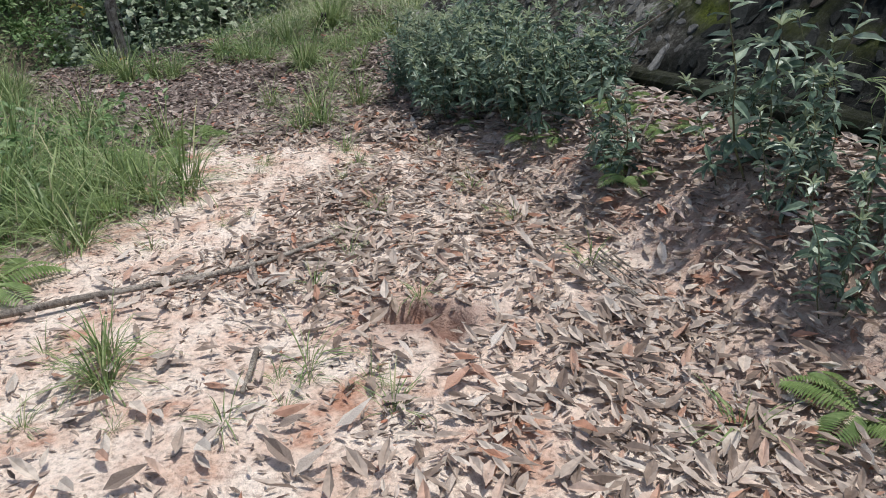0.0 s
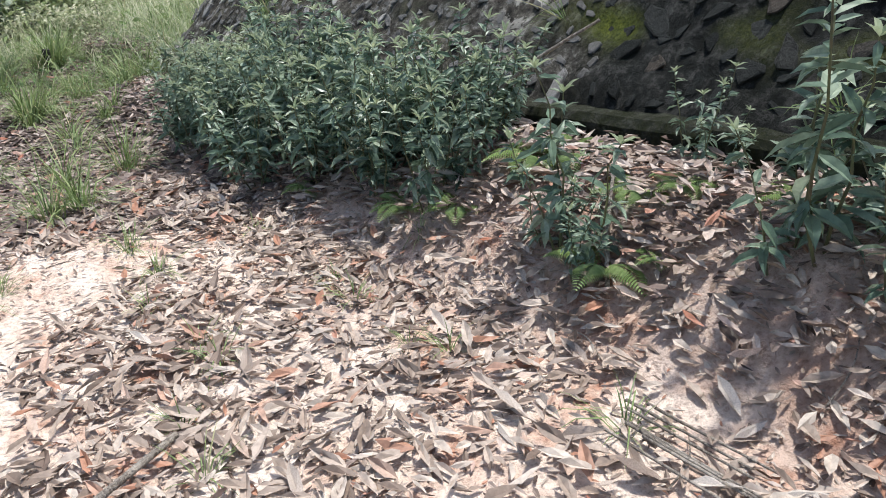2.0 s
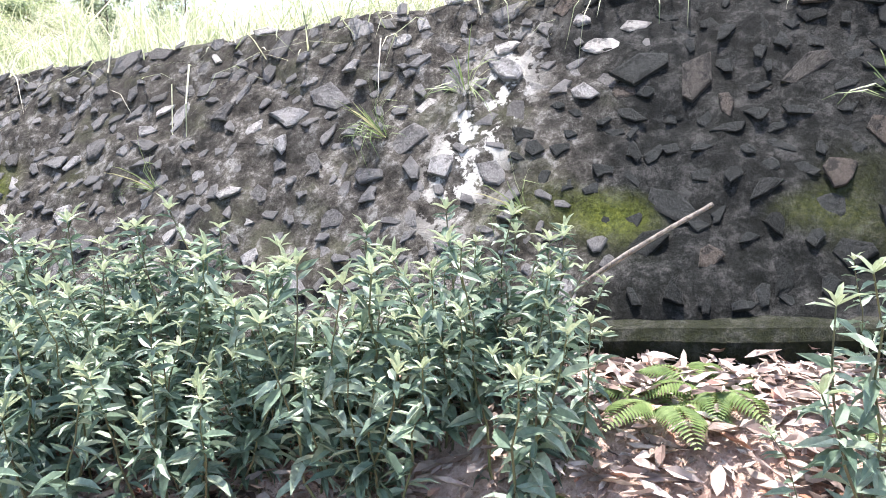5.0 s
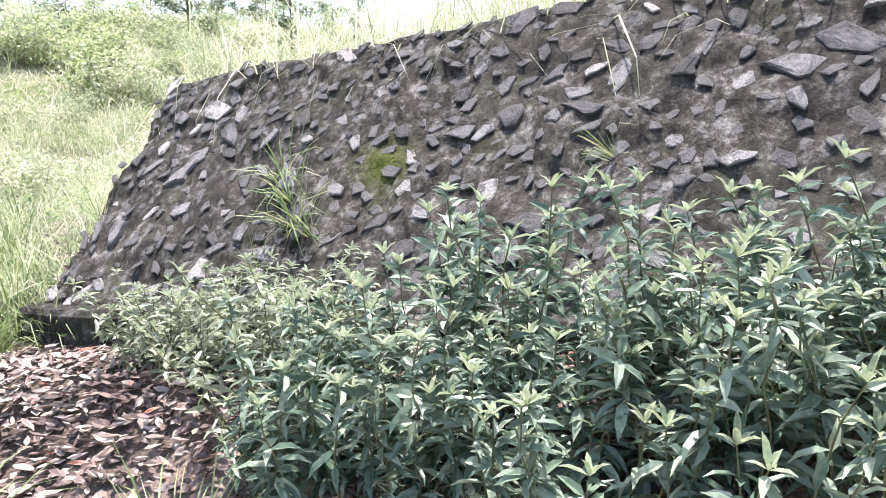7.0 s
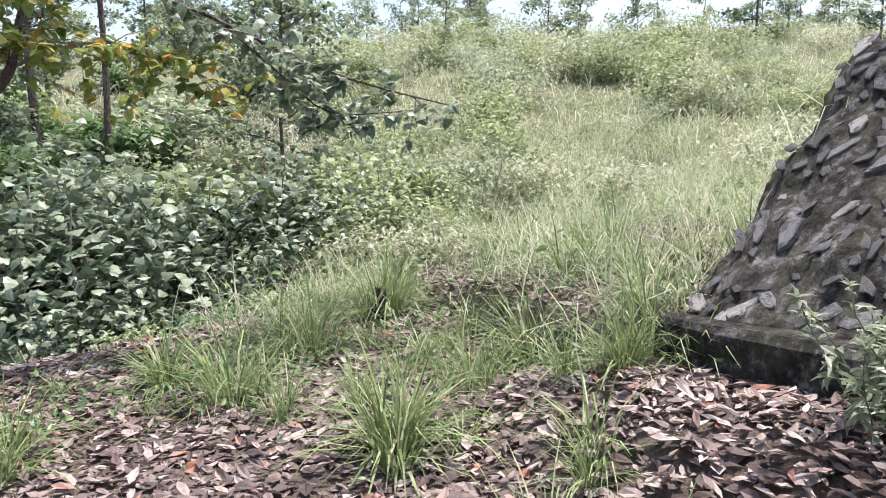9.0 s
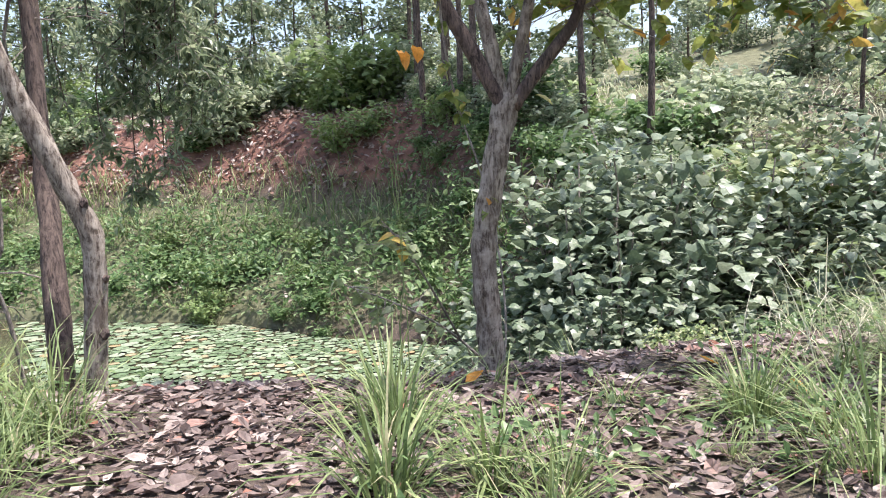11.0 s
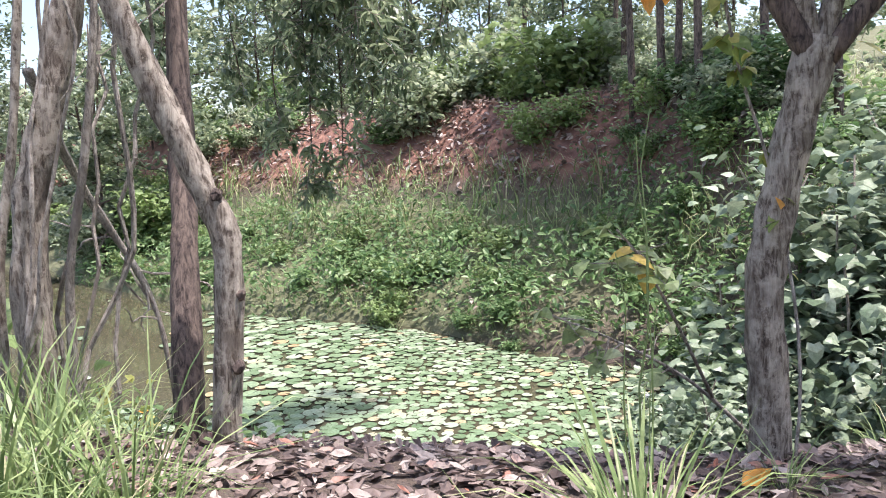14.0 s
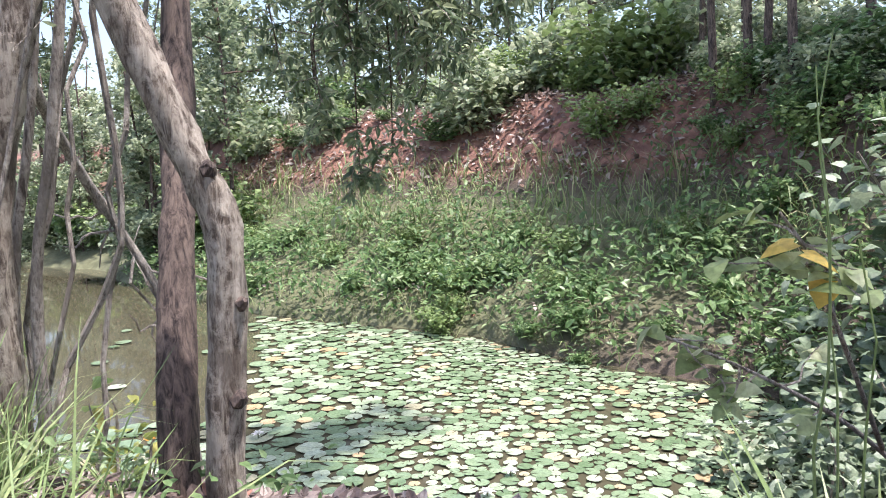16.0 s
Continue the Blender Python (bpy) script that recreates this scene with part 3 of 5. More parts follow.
def tuft_mesh(name, count, tall, spread, seed, mat, wide=0.008, lean=0.5):
    rs = np.random.RandomState(seed)
    g = Geo()
    for sh in BLADES:
        n = max(2, count // 4)
        a, r = rs.uniform(0, 6.28, n), spread * rs.rand(n)
        pos = np.stack([r * np.cos(a), r * np.sin(a), 0 * r - 0.02], 1)
        g.add(*scatter(sh, pos, a + rs.normal(0, .6, n), math.pi / 2 - np.abs(rs.normal(0, lean, n)), 0, tall * rs.uniform(.45, 1.1, n), wide * rs.uniform(.6, 1.4, n)))
    return g.mesh(name, mat)


def put(proto, x, y, size=1.0, turn=None, dz=0.0, tip=(0, 0)):
    """Another plant like proto on the ground."""
    ob = copy_thing(proto, pose(x, y, float(height(x, y)) + dz, tip[0], tip[1], R.uniform(0, 360) if turn is None else turn))
    ob.scale = (size, size, size * R.uniform(.92, 1.08))
    return ob


def drop(ob):
    for o in list(ob.children_recursive) + [ob]:
        bpy.data.objects.remove(o)


def from_wall(s, out):
    """Ground spot at s along the wall and out metres before its foot."""
    c = W0 + s * WD
    return c[0] - WP[0] * out, c[1] - WP[1] * out


def build_shrubs():
    protos = [lance_plant("shrub", 0.95, 6, 11 + k, 0.14, 0.22) for k in range(5)]
    for p in protos:
        tagged(p, "leafy shrub with narrow grey-green leaves before the stone wall", "shrub", "shrubs along the wall")
    single = [tagged(lance_plant("shrub", 0.95, 4, 71 + k, 0.14, 0.22, None, 36), "slender shrub with long dark-green leaves on leaf litter", "shrub", "single shrubs before the wall") for k in range(2)]
    low = [tagged(lance_plant("shrub", 0.62, 7, 81 + k, 0.1, 0.24, M_SHRUB_PALE), "low bushy shrub with small pale grey-green leaves", "shrub", "low shrubs by the wall's end") for k in range(2)]
    rs = np.random.RandomState(3)
    for k in range(56):
        s = 2.1 + 3.6 * (k + rs.rand()) / 56
        out = .22 + rs.rand() ** .7 * np.interp(s, [1.8, 2.8, 4.5, 5.6, 6.2], [.6, .8, .88, .85, .65])
        x, y = from_wall(s, out)
        put(protos[k % 5], x, y, rs.uniform(.6, .95) * np.interp(s, [2, 2.6, 5.2, 6.2], [.85, 1, .95, .75]))
    for k in range(30):   # lower and paler towards the wall's end
        s = rs.uniform(5.5, 7.1)
        x, y = from_wall(s, rs.uniform(.2, np.interp(s, [5.5, 7.1], [1.05, .4])))
        put(low[k % 2], x, y, rs.uniform(.6, 1.0))
    # extra shrubs out of view, kept to throw shade on the wall
    for s, out, size in ((-1.2, .75, 1.0), (-1.9, .9, 1.1), (-2.8, .8, 1.2)):
        x, y = from_wall(s, out)
        put(protos[int(abs(s) * 10) % 5], x, y, size)
    for s, out, size in ((1.18, .87, .85), (1.1, .95, .45), (1.3, .9, .5), (1.09, .2, .5), (.28, .61, 1.1), (.36, .7, .7), (.1, .5, .75), (-.05, .75, .55), (-.14, .55, .6), (-.5, .8, .75), (-.62, .95, .6), (.9, .3, .35)):
        x, y = from_wall(s, out)
        put(single[int(abs(s) * 10) % 2], x, y, size)
    for p in single + low:
        drop(p)
    for p in protos:
        drop(p)
    f = tagged(fern_plant(4), "bright green fern with arching fronds in leaf litter", "fern", "ferns under the shrubs")
    for s, out, size in ((1.0, .9, .75), (1.12, .6, .6), (.95, .5, .5), (2.0, .85, .6), (2.4, .9, .7), (1.8, .5, .8), (1.65, .4, .8), (4.6, .95, .8), (-1.05, 1.2, .9), (.79, .81, .35), (.5, .4, .6), (3.4, .95, .6)):
        x, y = from_wall(s, out)
        put(f, x, y, size)
    for k in range(16):   # among the grass beside the path
        y = rs.uniform(3, 7)
        put(f, -2.05 - .12 * (y - 3) - rs.rand() * .7, y, rs.uniform(.8, 1.3))
    drop(f)


build_shrubs()


def build_litter():
    """Dry leaves over the path and under the trees."""
    def lay(name, n, xr, yr, keep, mat, size, label, lift=0.012, wide=0.36):
        x, y = R.uniform(*xr, n), R.uniform(*yr, n)
        k = keep(x, y) > R.rand(n)
        x, y = x[k], y[k]
        z = height(x, y) + lift + R.rand(len(x)) * 0.02
        L = size * R.uniform(.45, 1.15, len(x))
        g = Geo().add(*scatter(DRY, np.stack([x, y, z], 1), R.uniform(0, 6.28, len(x)), R.normal(0, .14, len(x)), R.normal(0, .3, len(x)) + np.where(R.rand(len(x)) < .3, math.pi, 0), L, L * R.uniform(.2, wide, len(x))))
        tagged(new(name, g.mesh(name, mat)), label, "leaf litter", kind="stuff")

    def path(x, y):
        s, d = sd_of(x, y)
        n = np.array([noise.noise((a * 0.9, b * 0.9, 2)) for a, b in zip(x, y)])
        dens = ease(-3.2, -1.2, d) * 1.0 + 0.14 + 1.9 * n
        hole = np.exp(-(((x - HOLE[0] - .04) / .27) ** 2 + ((y - HOLE[1] + .03) / .17) ** 2) ** 2)
        return np.clip(dens, 0.03, 1) * (1 - hole) * ease(0.1, -0.1, d) * ease(-3.2, -2.2, x + 0.17 * (y - 3))
    lay("leaf_litter", 24000, (-3.6, 3.2), (-0.5, 7.8), path, M_LITTER, 0.125, "dry grey-brown leaves strewn over the clay path", 0.018)

    def wallside(x, y):
        s, d = sd_of(x, y)
        return ease(-1.15, -0.75, d) * ease(0, -0.1, d)
    lay("leaf_litter", 20000, (-1.6, 4), (1, 12), wallside, M_LITTER_RED, 0.12, "red-brown leaves drifted along the wall's foot", 0.045)

    def lower(x, y):
        s, d = sd_of(x, y)
        u, v = uv_of(x, y)
        return np.maximum(ease(0.1, -0.2, d), ease(8.7, 9.0, s)) * ease(1.6, 0.4, u) * ease(-6.8, -5.5, x + 20 * (y < 15)) * 0.8
    # tree shade on the lower path comes from this litter's darker colour
    lay("leaf_litter", 62000, (-9.5, 0.3), (6.6, 19), lower, M_LITTER_SHADED, 0.115, "broad brown leaves covering the lower path and bank", 0.012, 0.6)
    lay("leaf_crumbs", 16000, (-3.4, 3.2), (0.6, 8), lambda x, y: ease(0.1, -0.1, sd_of(x, y)[1]) * .9 * ease(.16, .24, np.hypot(x - HOLE[0], 1.3 * (y - HOLE[1]))), M_LITTER, 0.05, "small leaf scraps and bark crumbs on the clay", 0.004)
    lay("leaf_crumbs", 15000, (-3.0, 3.2), (0.6, 8), path, M_LITTER_RED, 0.06, "dark leaf scraps between the dry leaves", 0.008)


build_litter()


def build_single_leaves():
    """Leaves that lie loose on top, on the stretch of clay before the hole."""
    base = tagged(empty("loose_leaves", pose(0, 3, 0)), "large dry grey-brown leaves lying loose on the clay", "dry leaves")
    rs = np.random.RandomState(31)
    kinds = [mesh_of("dry_leaf", *scatter(DRY, np.zeros((1, 3)), 0, .1, r, 1.0, w), M_LOOSE) for r, w in ((.1, .24), (-.2, .3), (3.0, .26), (.3, .32), (3.3, .22))]
    for k in range(280):
        x, y = rs.uniform(-1.7, 1.9), rs.uniform(2.1, 5.2)
        if abs(x - HOLE[0] - .03) < .3 and abs(y - HOLE[1] + .02) < .22:
            continue
        ob = new("dry_leaf", kinds[k % 5])
        ob.parent = base
        L = rs.uniform(.08, .17)
        ob.matrix_world = pose(x, y, float(height(x, y)) + .025, rs.normal(0, 7), rs.normal(0, 7), rs.uniform(0, 360)) @ Matrix.Scale(L, 4)


build_single_leaves()


# ---- trees by the pond ----
def limb(points, r0, r1, mat, name, parent, sides=9, rough=0.1, n=14, seed=1, label=""):
    line = fit_curve(points, n)
    v, f = tube(line, np.linspace(r0, r1, n), sides, rough, seed)
    return part(name, mesh_of(name, v, f, mat, smooth=True), parent, label), line


def sprays(line, count, reach, leaf, mat, shape, seed, parent, name="foliage", label="", droop=0.3, ratio=0.75, start=0.3, per=9):
    """Twigs with leaves along the outer part of a limb. One twig mesh with its leaves as its part."""
    rs = np.random.RandomState(seed)
    tw, lv = Geo(), Geo()
    for k in range(count):
        q = rs.uniform(start, 1)
        i = q * (len(line) - 1)
        a = line[int(i)] + (line[min(int(i) + 1, len(line) - 1)] - line[int(i)]) * (i % 1)
        d = rs.normal(0, 1, 3) * (1, 1, .5)
        d = d / np.linalg.norm(d) * reach * rs.uniform(.4, 1)
        d[2] -= droop * reach * rs.rand()
        tl = wander(a, a + d, 5, 0.12, rs.randint(9999))
        tw.add(*tube(tl, np.linspace(0.006, 0.002, 5), 4))
        m = per
        t = rs.uniform(.2, 1, m)
        pos = np.stack([np.interp(t, np.linspace(0, 1, 5), tl[:, c]) for c in range(3)], 1)
        L = leaf * rs.uniform(.6, 1.2, m)
        lv.add(*scatter(shape, pos, rs.uniform(0, 6.28, m), rs.normal(-droop, .45, m), rs.normal(0, .5, m), L, L * ratio))
    t = part("twig_spray", tw.mesh("twig_spray", M_TWIG), parent)
    tagged(t, kind="stuff")
    f = part(name, lv.mesh(name, mat), parent, label)
    tagged(f, kind="stuff")


def tree_forked():
    t = empty("forked_tree")
    tagged(t, "forked grey-barked tree with climbing vine on the pond's bank", "tree")
    b = (-6.66, 13.2, -1.35)
    trunk, _ = limb([b, (-6.68, 13.2, -.8), (-6.7, 13.2, -.3), (-6.62, 13.25, .3), (-6.52, 13.32, .82)], .092, .09, M_BARK, "trunk", t, 11, .14, 20)
    l1, a = limb([(-6.52, 13.3, .7), (-6.7, 13.12, 1.15), (-6.88, 12.98, 1.6), (-7.3, 12.7, 2.8), (-7.6, 12.5, 4.2)], .066, .03, M_BARK_DARK, "limb", t, seed=2)
    l2, bb = limb([(-6.54, 13.3, .7), (-6.6, 13.22, 1.2), (-6.66, 13.2, 1.7), (-6.6, 13.3, 3.2), (-6.7, 13.4, 4.4)], .06, .028, M_BARK, "limb", t, seed=3)
    l3, c = limb([(-6.52, 13.32, .75), (-6.43, 13.38, 1.2), (-6.32, 13.42, 1.7), (-6.1, 13.6, 3.1), (-6.0, 13.9, 4.2)], .05, .022, M_BARK, "limb", t, seed=4)
    l4, d = limb([(-6.5, 13.33, .72), (-6.32, 13.45, 1.0), (-6.12, 13.58, 1.3), (-6.04, 13.64, 1.7), (-5.7, 13.9, 3.2)], .055, .022, M_BARK_DARK, "limb", t, seed=5)
    b1, e = limb([(-6.1, 13.6, 1.35), (-5.6, 13.8, 1.55), (-5.1, 14.0, 1.5), (-4.5, 14.2, 1.15)], .018, .006, M_TWIG, "branch", t, 5, .05, 10, 6)
    b2, g = limb([(-5.95, 13.7, 2.2), (-4.9, 14.2, 1.9), (-3.7, 14.45, 1.35), (-2.6, 14.6, 1.05)], .024, .006, M_BARK_DARK, "branch", t, 5, .05, 12, 7)
    b3, h = limb([(-4.6, 14.3, 1.75), (-4.1, 14.35, 1.3), (-3.7, 14.4, 1.0), (-3.0, 14.5, 1.02)], .012, .004, M_BARK_DARK, "branch", t, 5, .05, 10, 8)
    sprays(e, 46, .65, .11, M_YELLOW, BROAD, 21, b1, label="yellow-green heart-shaped leaves", per=8)
    sprays(d[5:], 55, .8, .12, M_YELLOW, BROAD, 22, l4, label="yellow-green heart-shaped leaves", per=8)
    sprays(g, 34, .55, .13, M_BROAD, BROAD, 23, b2, per=7)
    sprays(h, 22, .45, .13, M_BROAD, BROAD, 27, b3, per=7)
    sprays(a[8:], 70, 1.2, .12, M_CROWN, BROAD, 24, l1, per=8)
    sprays(bb[8:], 70, 1.2, .12, M_CROWN, BROAD, 25, l2, per=8)
    sprays(c[8:], 70, 1.2, .12, M_YELLOW, BROAD, 26, l3, per=8)
    # climbing vine
    k = np.linspace(0, 1, 16)
    line = np.stack([np.interp(k, [0, .5, 1], [-6.6, -6.58, -6.75]) + .13 * np.cos(5 * k), np.interp(k, [0, .5, 1], [13.1, 13.12, 12.95]) + .1 * np.sin(5 * k), np.interp(k, [0, 1], [-1.1, 1.7])], 1)
    vine = part("vine", mesh_of("vine", *tube(line, [.008] * 16, 5), M_TWIG), t)
    sprays(line, 20, .14, .09, M_YELLOW, BROAD, 29, vine, droop=.8, per=4)
    v = np.array([(-7.5, 13.23, 1.23), (-7.38, 13.3, 1.25), (-7.43, 13.2, 1.2)])
    part("dead_leaves", Geo().add(*scatter(BROAD, v, (0.5, 2.2, 1.2), (-1.1, -.9, -1.3), (.2, .5, -.3), .13, .12)).mesh("dead_leaves", M_ORANGE), l1, "orange dying leaves")


def tree_leaning():
    t = tagged(empty("leaning_tree"), "leaning tree with pale flaking bark at the water's edge", "tree")
    trunk, a = limb([(-8.24, 10.99, -1.4), (-8.24, 11.0, -.8), (-8.21, 11.05, -.1), (-8.25, 10.95, .25), (-8.33, 10.74, .85), (-8.42, 10.5, 1.5), (-8.7, 10.0, 2.9), (-8.9, 9.8, 4.2)], .074, .06, M_BARK, "trunk", t, 12, .16, 30, 11)
    for k, (z, r) in enumerate(((-.62, .03), (-.35, .022), (.2, .03))):
        i = int(np.argmin(abs(a[:, 2] - z)))
        c = a[i] + np.array((.07, .035, 0))
        part("knot", mesh_of("knot", *tube([c - (.03, 0, .02), c, c + (.02, .01, .012)], [r * 1.3, r * 1.25, r * .5], 7, .2, k), M_BARK_DARK), trunk)
    l, c = limb([a[24], a[24] + (-.6, .7, .7), a[24] + (-1.6, 1.6, 1.0)], .04, .015, M_BARK, "limb", t, seed=8)
    sprays(c, 12, .9, .1, M_CROWN, LANCE, 31, l, per=9, ratio=.35)
    sprays(a[22:], 12, 1.2, .1, M_CROWN, LANCE, 32, trunk, per=9, ratio=.35)
    # second trunk stands behind
    t = tagged(empty("dark_tree"), "straight dark-barked tree close behind the leaning one", "tree")
    trunk, b = limb([(-8.4, 10.84, -1.5), (-8.42, 10.85, -.9), (-8.6, 10.92, -.2), (-8.85, 11.02, .5), (-9.0, 11.08, 1.28), (-9.2, 11.2, 4.4)], .085, .055, M_BARK_DARK, "trunk", t, 11, .16, 26, 12)
    sprays(b[17:], 16, 1.3, .1, M_CROWN, LANCE, 33, trunk, per=9, ratio=.35)
    # old tree wrapped in vines, with hanging boughs over the water
    t = tagged(empty("vine_tree"), "old pale tree wrapped in hanging vines beside the pond", "tree")
    trunk, c = limb([(-9.1, 10.2, -1.4), (-9.08, 10.22, -.6), (-9.1, 10.25, .1), (-9.05, 10.42, .8), (-9.03, 10.6, 1.6), (-9.1, 10.9, 3.6)], .1, .07, M_BARK, "trunk", t, 12, .2, 26, 13)
    rs = np.random.RandomState(8)
    for k in range(7):
        o = rs.normal(0, .13, 3) * (1, 1, 0)
        line = wander(c[1] + o, c[22] + o * 1.6 + (0, 0, .2), 16, .05, 60 + k)
        part("vine", mesh_of("vine", *tube(line, [rs.uniform(.008, .018)] * 16, 6, .1), M_TWIG), t)
    for k, (dx, dy, r) in enumerate(((-.25, -.12, .035), (.16, .2, .03), (-.42, .1, .028))):
        limb([(-9.1 + dx, 10.2 + dy, -1.4), (-9.12 + dx * .9, 10.2 + dy, -.3), (-9.06 + dx * 1.3, 10.38 + dy, .8), (-9.1 + dx * 1.8, 10.7 + dy, 3.6)], r, r * .6, (M_BARK, M_TWIG)[k % 2], "stem", t, 7, .15, 18, 50 + k)
    bough, d = limb([c[19], (-9.8, 11.7, 2.9), (-10.9, 12.8, 2.5), (-11.6, 13.4, 1.9)], .05, .015, M_BARK_DARK, "bough", t, seed=14)
    for k, (x, y, z) in enumerate(((-11.95, 13.1, .1), (-11.85, 13.4, .3), (-12.05, 12.8, .6), (-11.6, 13.8, .9), (-11.3, 13.5, .9), (-11.5, 12.9, 1.1), (-11.1, 13.2, 1.3), (-12.3, 12.5, 1.2), (-10.6, 13.0, 1.5), (-11.9, 14.2, 1.3), (-11.3, 14.3, 1.5), (-10.9, 12.3, 1.6))):
        br, e = limb([d[9 + k % 4], (x + .25, y - .1, z + 1.0), (x, y, z)], .014, .004, M_BARK_DARK, "branch", t, 5, .05, 9, 15 + k)
        sprays(e, 38, .42, .14, M_CROWN, LANCE, 70 + k, br, per=9, ratio=.34, droop=.5, start=.15)
    sprays(c[19:], 12, 1.5, .11, M_CROWN, LANCE, 35, trunk, per=9, ratio=.36)
    sprays(d, 12, .8, .11, M_CROWN, LANCE, 36, bough, per=9, ratio=.36)
    # dead bough hanging into the water
    db = tagged(empty("dead_branch"), "bare broken branch hanging from the vines into the pond", "branch")
    m, e = limb([(-9.6, 10.35, .95), (-10.2, 10.6, .35), (-10.4, 10.9, -.21), (-10.4, 11.1, -.7), (-10.38, 11.18, -1.35), (-10.4, 11.3, -2.6)], .035, .014, M_TWIG, "bough", db, 6, .25, 20, 16)
    for k in range(9):
        a = e[4 + k]
        part("twig", mesh_of("twig", *tube(wander(a, a + rs.normal(0, .28, 3) - (0, 0, .15), 6, .2, 90 + k), np.linspace(.012, .004, 6), 5), M_TWIG), db)


tree_forked()
tree_leaning()


# ---- woods behind the pond and on the hill ----
def wood_tree(seed, tall, spread, leaf, count, mat=None, bare=0.45, shape=BROAD):
    rs = np.random.RandomState(seed)
    t = empty("woodland_tree")
    trunk, line = limb([(0, 0, -.3), (rs.normal(0, .08), rs.normal(0, .08), tall * .4), (rs.normal(0, .2), rs.normal(0, .2), tall)], tall * .01, tall * .003, M_BARK_DARK, "trunk", t, 7, .08, 12, seed)
    lv = Geo()
    for k in range(7):
        a = line[int(len(line) * (bare + (1 - bare) * k / 8))]
        ang = k * 2.4 + rs.rand()
        end = a + np.array((math.cos(ang), math.sin(ang), rs.uniform(.1, .5))) * spread * rs.uniform(.5, 1) * (1.1 - .5 * k / 7)
        w = wander(a, end, 6, .12, rs.randint(9999))
        part("limb", mesh_of("limb", *tube(w, np.linspace(tall * .005, tall * .0015, 6), 5), M_BARK_DARK), t)
        n = count // 7
        q = rs.uniform(.25, 1.05, n)
        pos = np.stack([np.interp(q, np.linspace(0, 1, 6), w[:, c]) for c in range(3)], 1)
        clump = rs.normal(0, 1, (7, 3))[rs.randint(7, size=n)] * spread * .2
        pos = pos + clump * (1, 1, .6) + rs.normal(0, spread * .075, (n, 3))
        lv.add(*scatter(shape, pos, rs.uniform(0, 6.28, n), rs.normal(-.2, .5, n), rs.normal(0, .5, n), leaf * rs.uniform(.6, 1.2, n), leaf * rs.uniform(.45, .8, n)))
    c = part("crown", lv.mesh("crown", mat or M_CROWN), t)
    tagged(c, kind="stuff")
    return t


def bush(name, seed, tall, wide, leaf, count, mat, shape=BROAD, ratio=.9, stems=7):
    """A dense, uneven bush of stems with leaves turned to the light."""
    rs = np.random.RandomState(seed)
    b = empty(name)
    lv = Geo()
    for k in range(stems):
        a = k * 6.28 / stems + rs.rand()
        end = np.array((math.cos(a) * wide * rs.uniform(.25, .85), math.sin(a) * wide * rs.uniform(.25, .85), tall * rs.uniform(.5, 1)))
        w = wander((0.1 * math.cos(a), .1 * math.sin(a), -.1), end, 6, .1, rs.randint(9999))
        part("stem", mesh_of("stem", *tube(w, np.linspace(.02, .006, 6) * tall ** .5, 5), M_TWIG), b)
        n = count // stems
        q = rs.uniform(.05, 1.05, n) ** .8
        pos = np.stack([np.interp(q, np.linspace(0, 1, 6), w[:, c]) for c in range(3)], 1) + rs.normal(0, 1, (n, 3)) * (wide * .26, wide * .26, tall * .1)
        pos[:, 2] = np.maximum(pos[:, 2], .05)
        L = leaf * rs.uniform(.55, 1.2, n)
        lv.add(*scatter(shape, pos, rs.uniform(0, 6.28, n), rs.normal(-.25, .35, n), rs.normal(0, .35, n), L, L * ratio))
    f = part("foliage", lv.mesh("foliage", mat), b)
    tagged(f, kind="stuff")
    return b


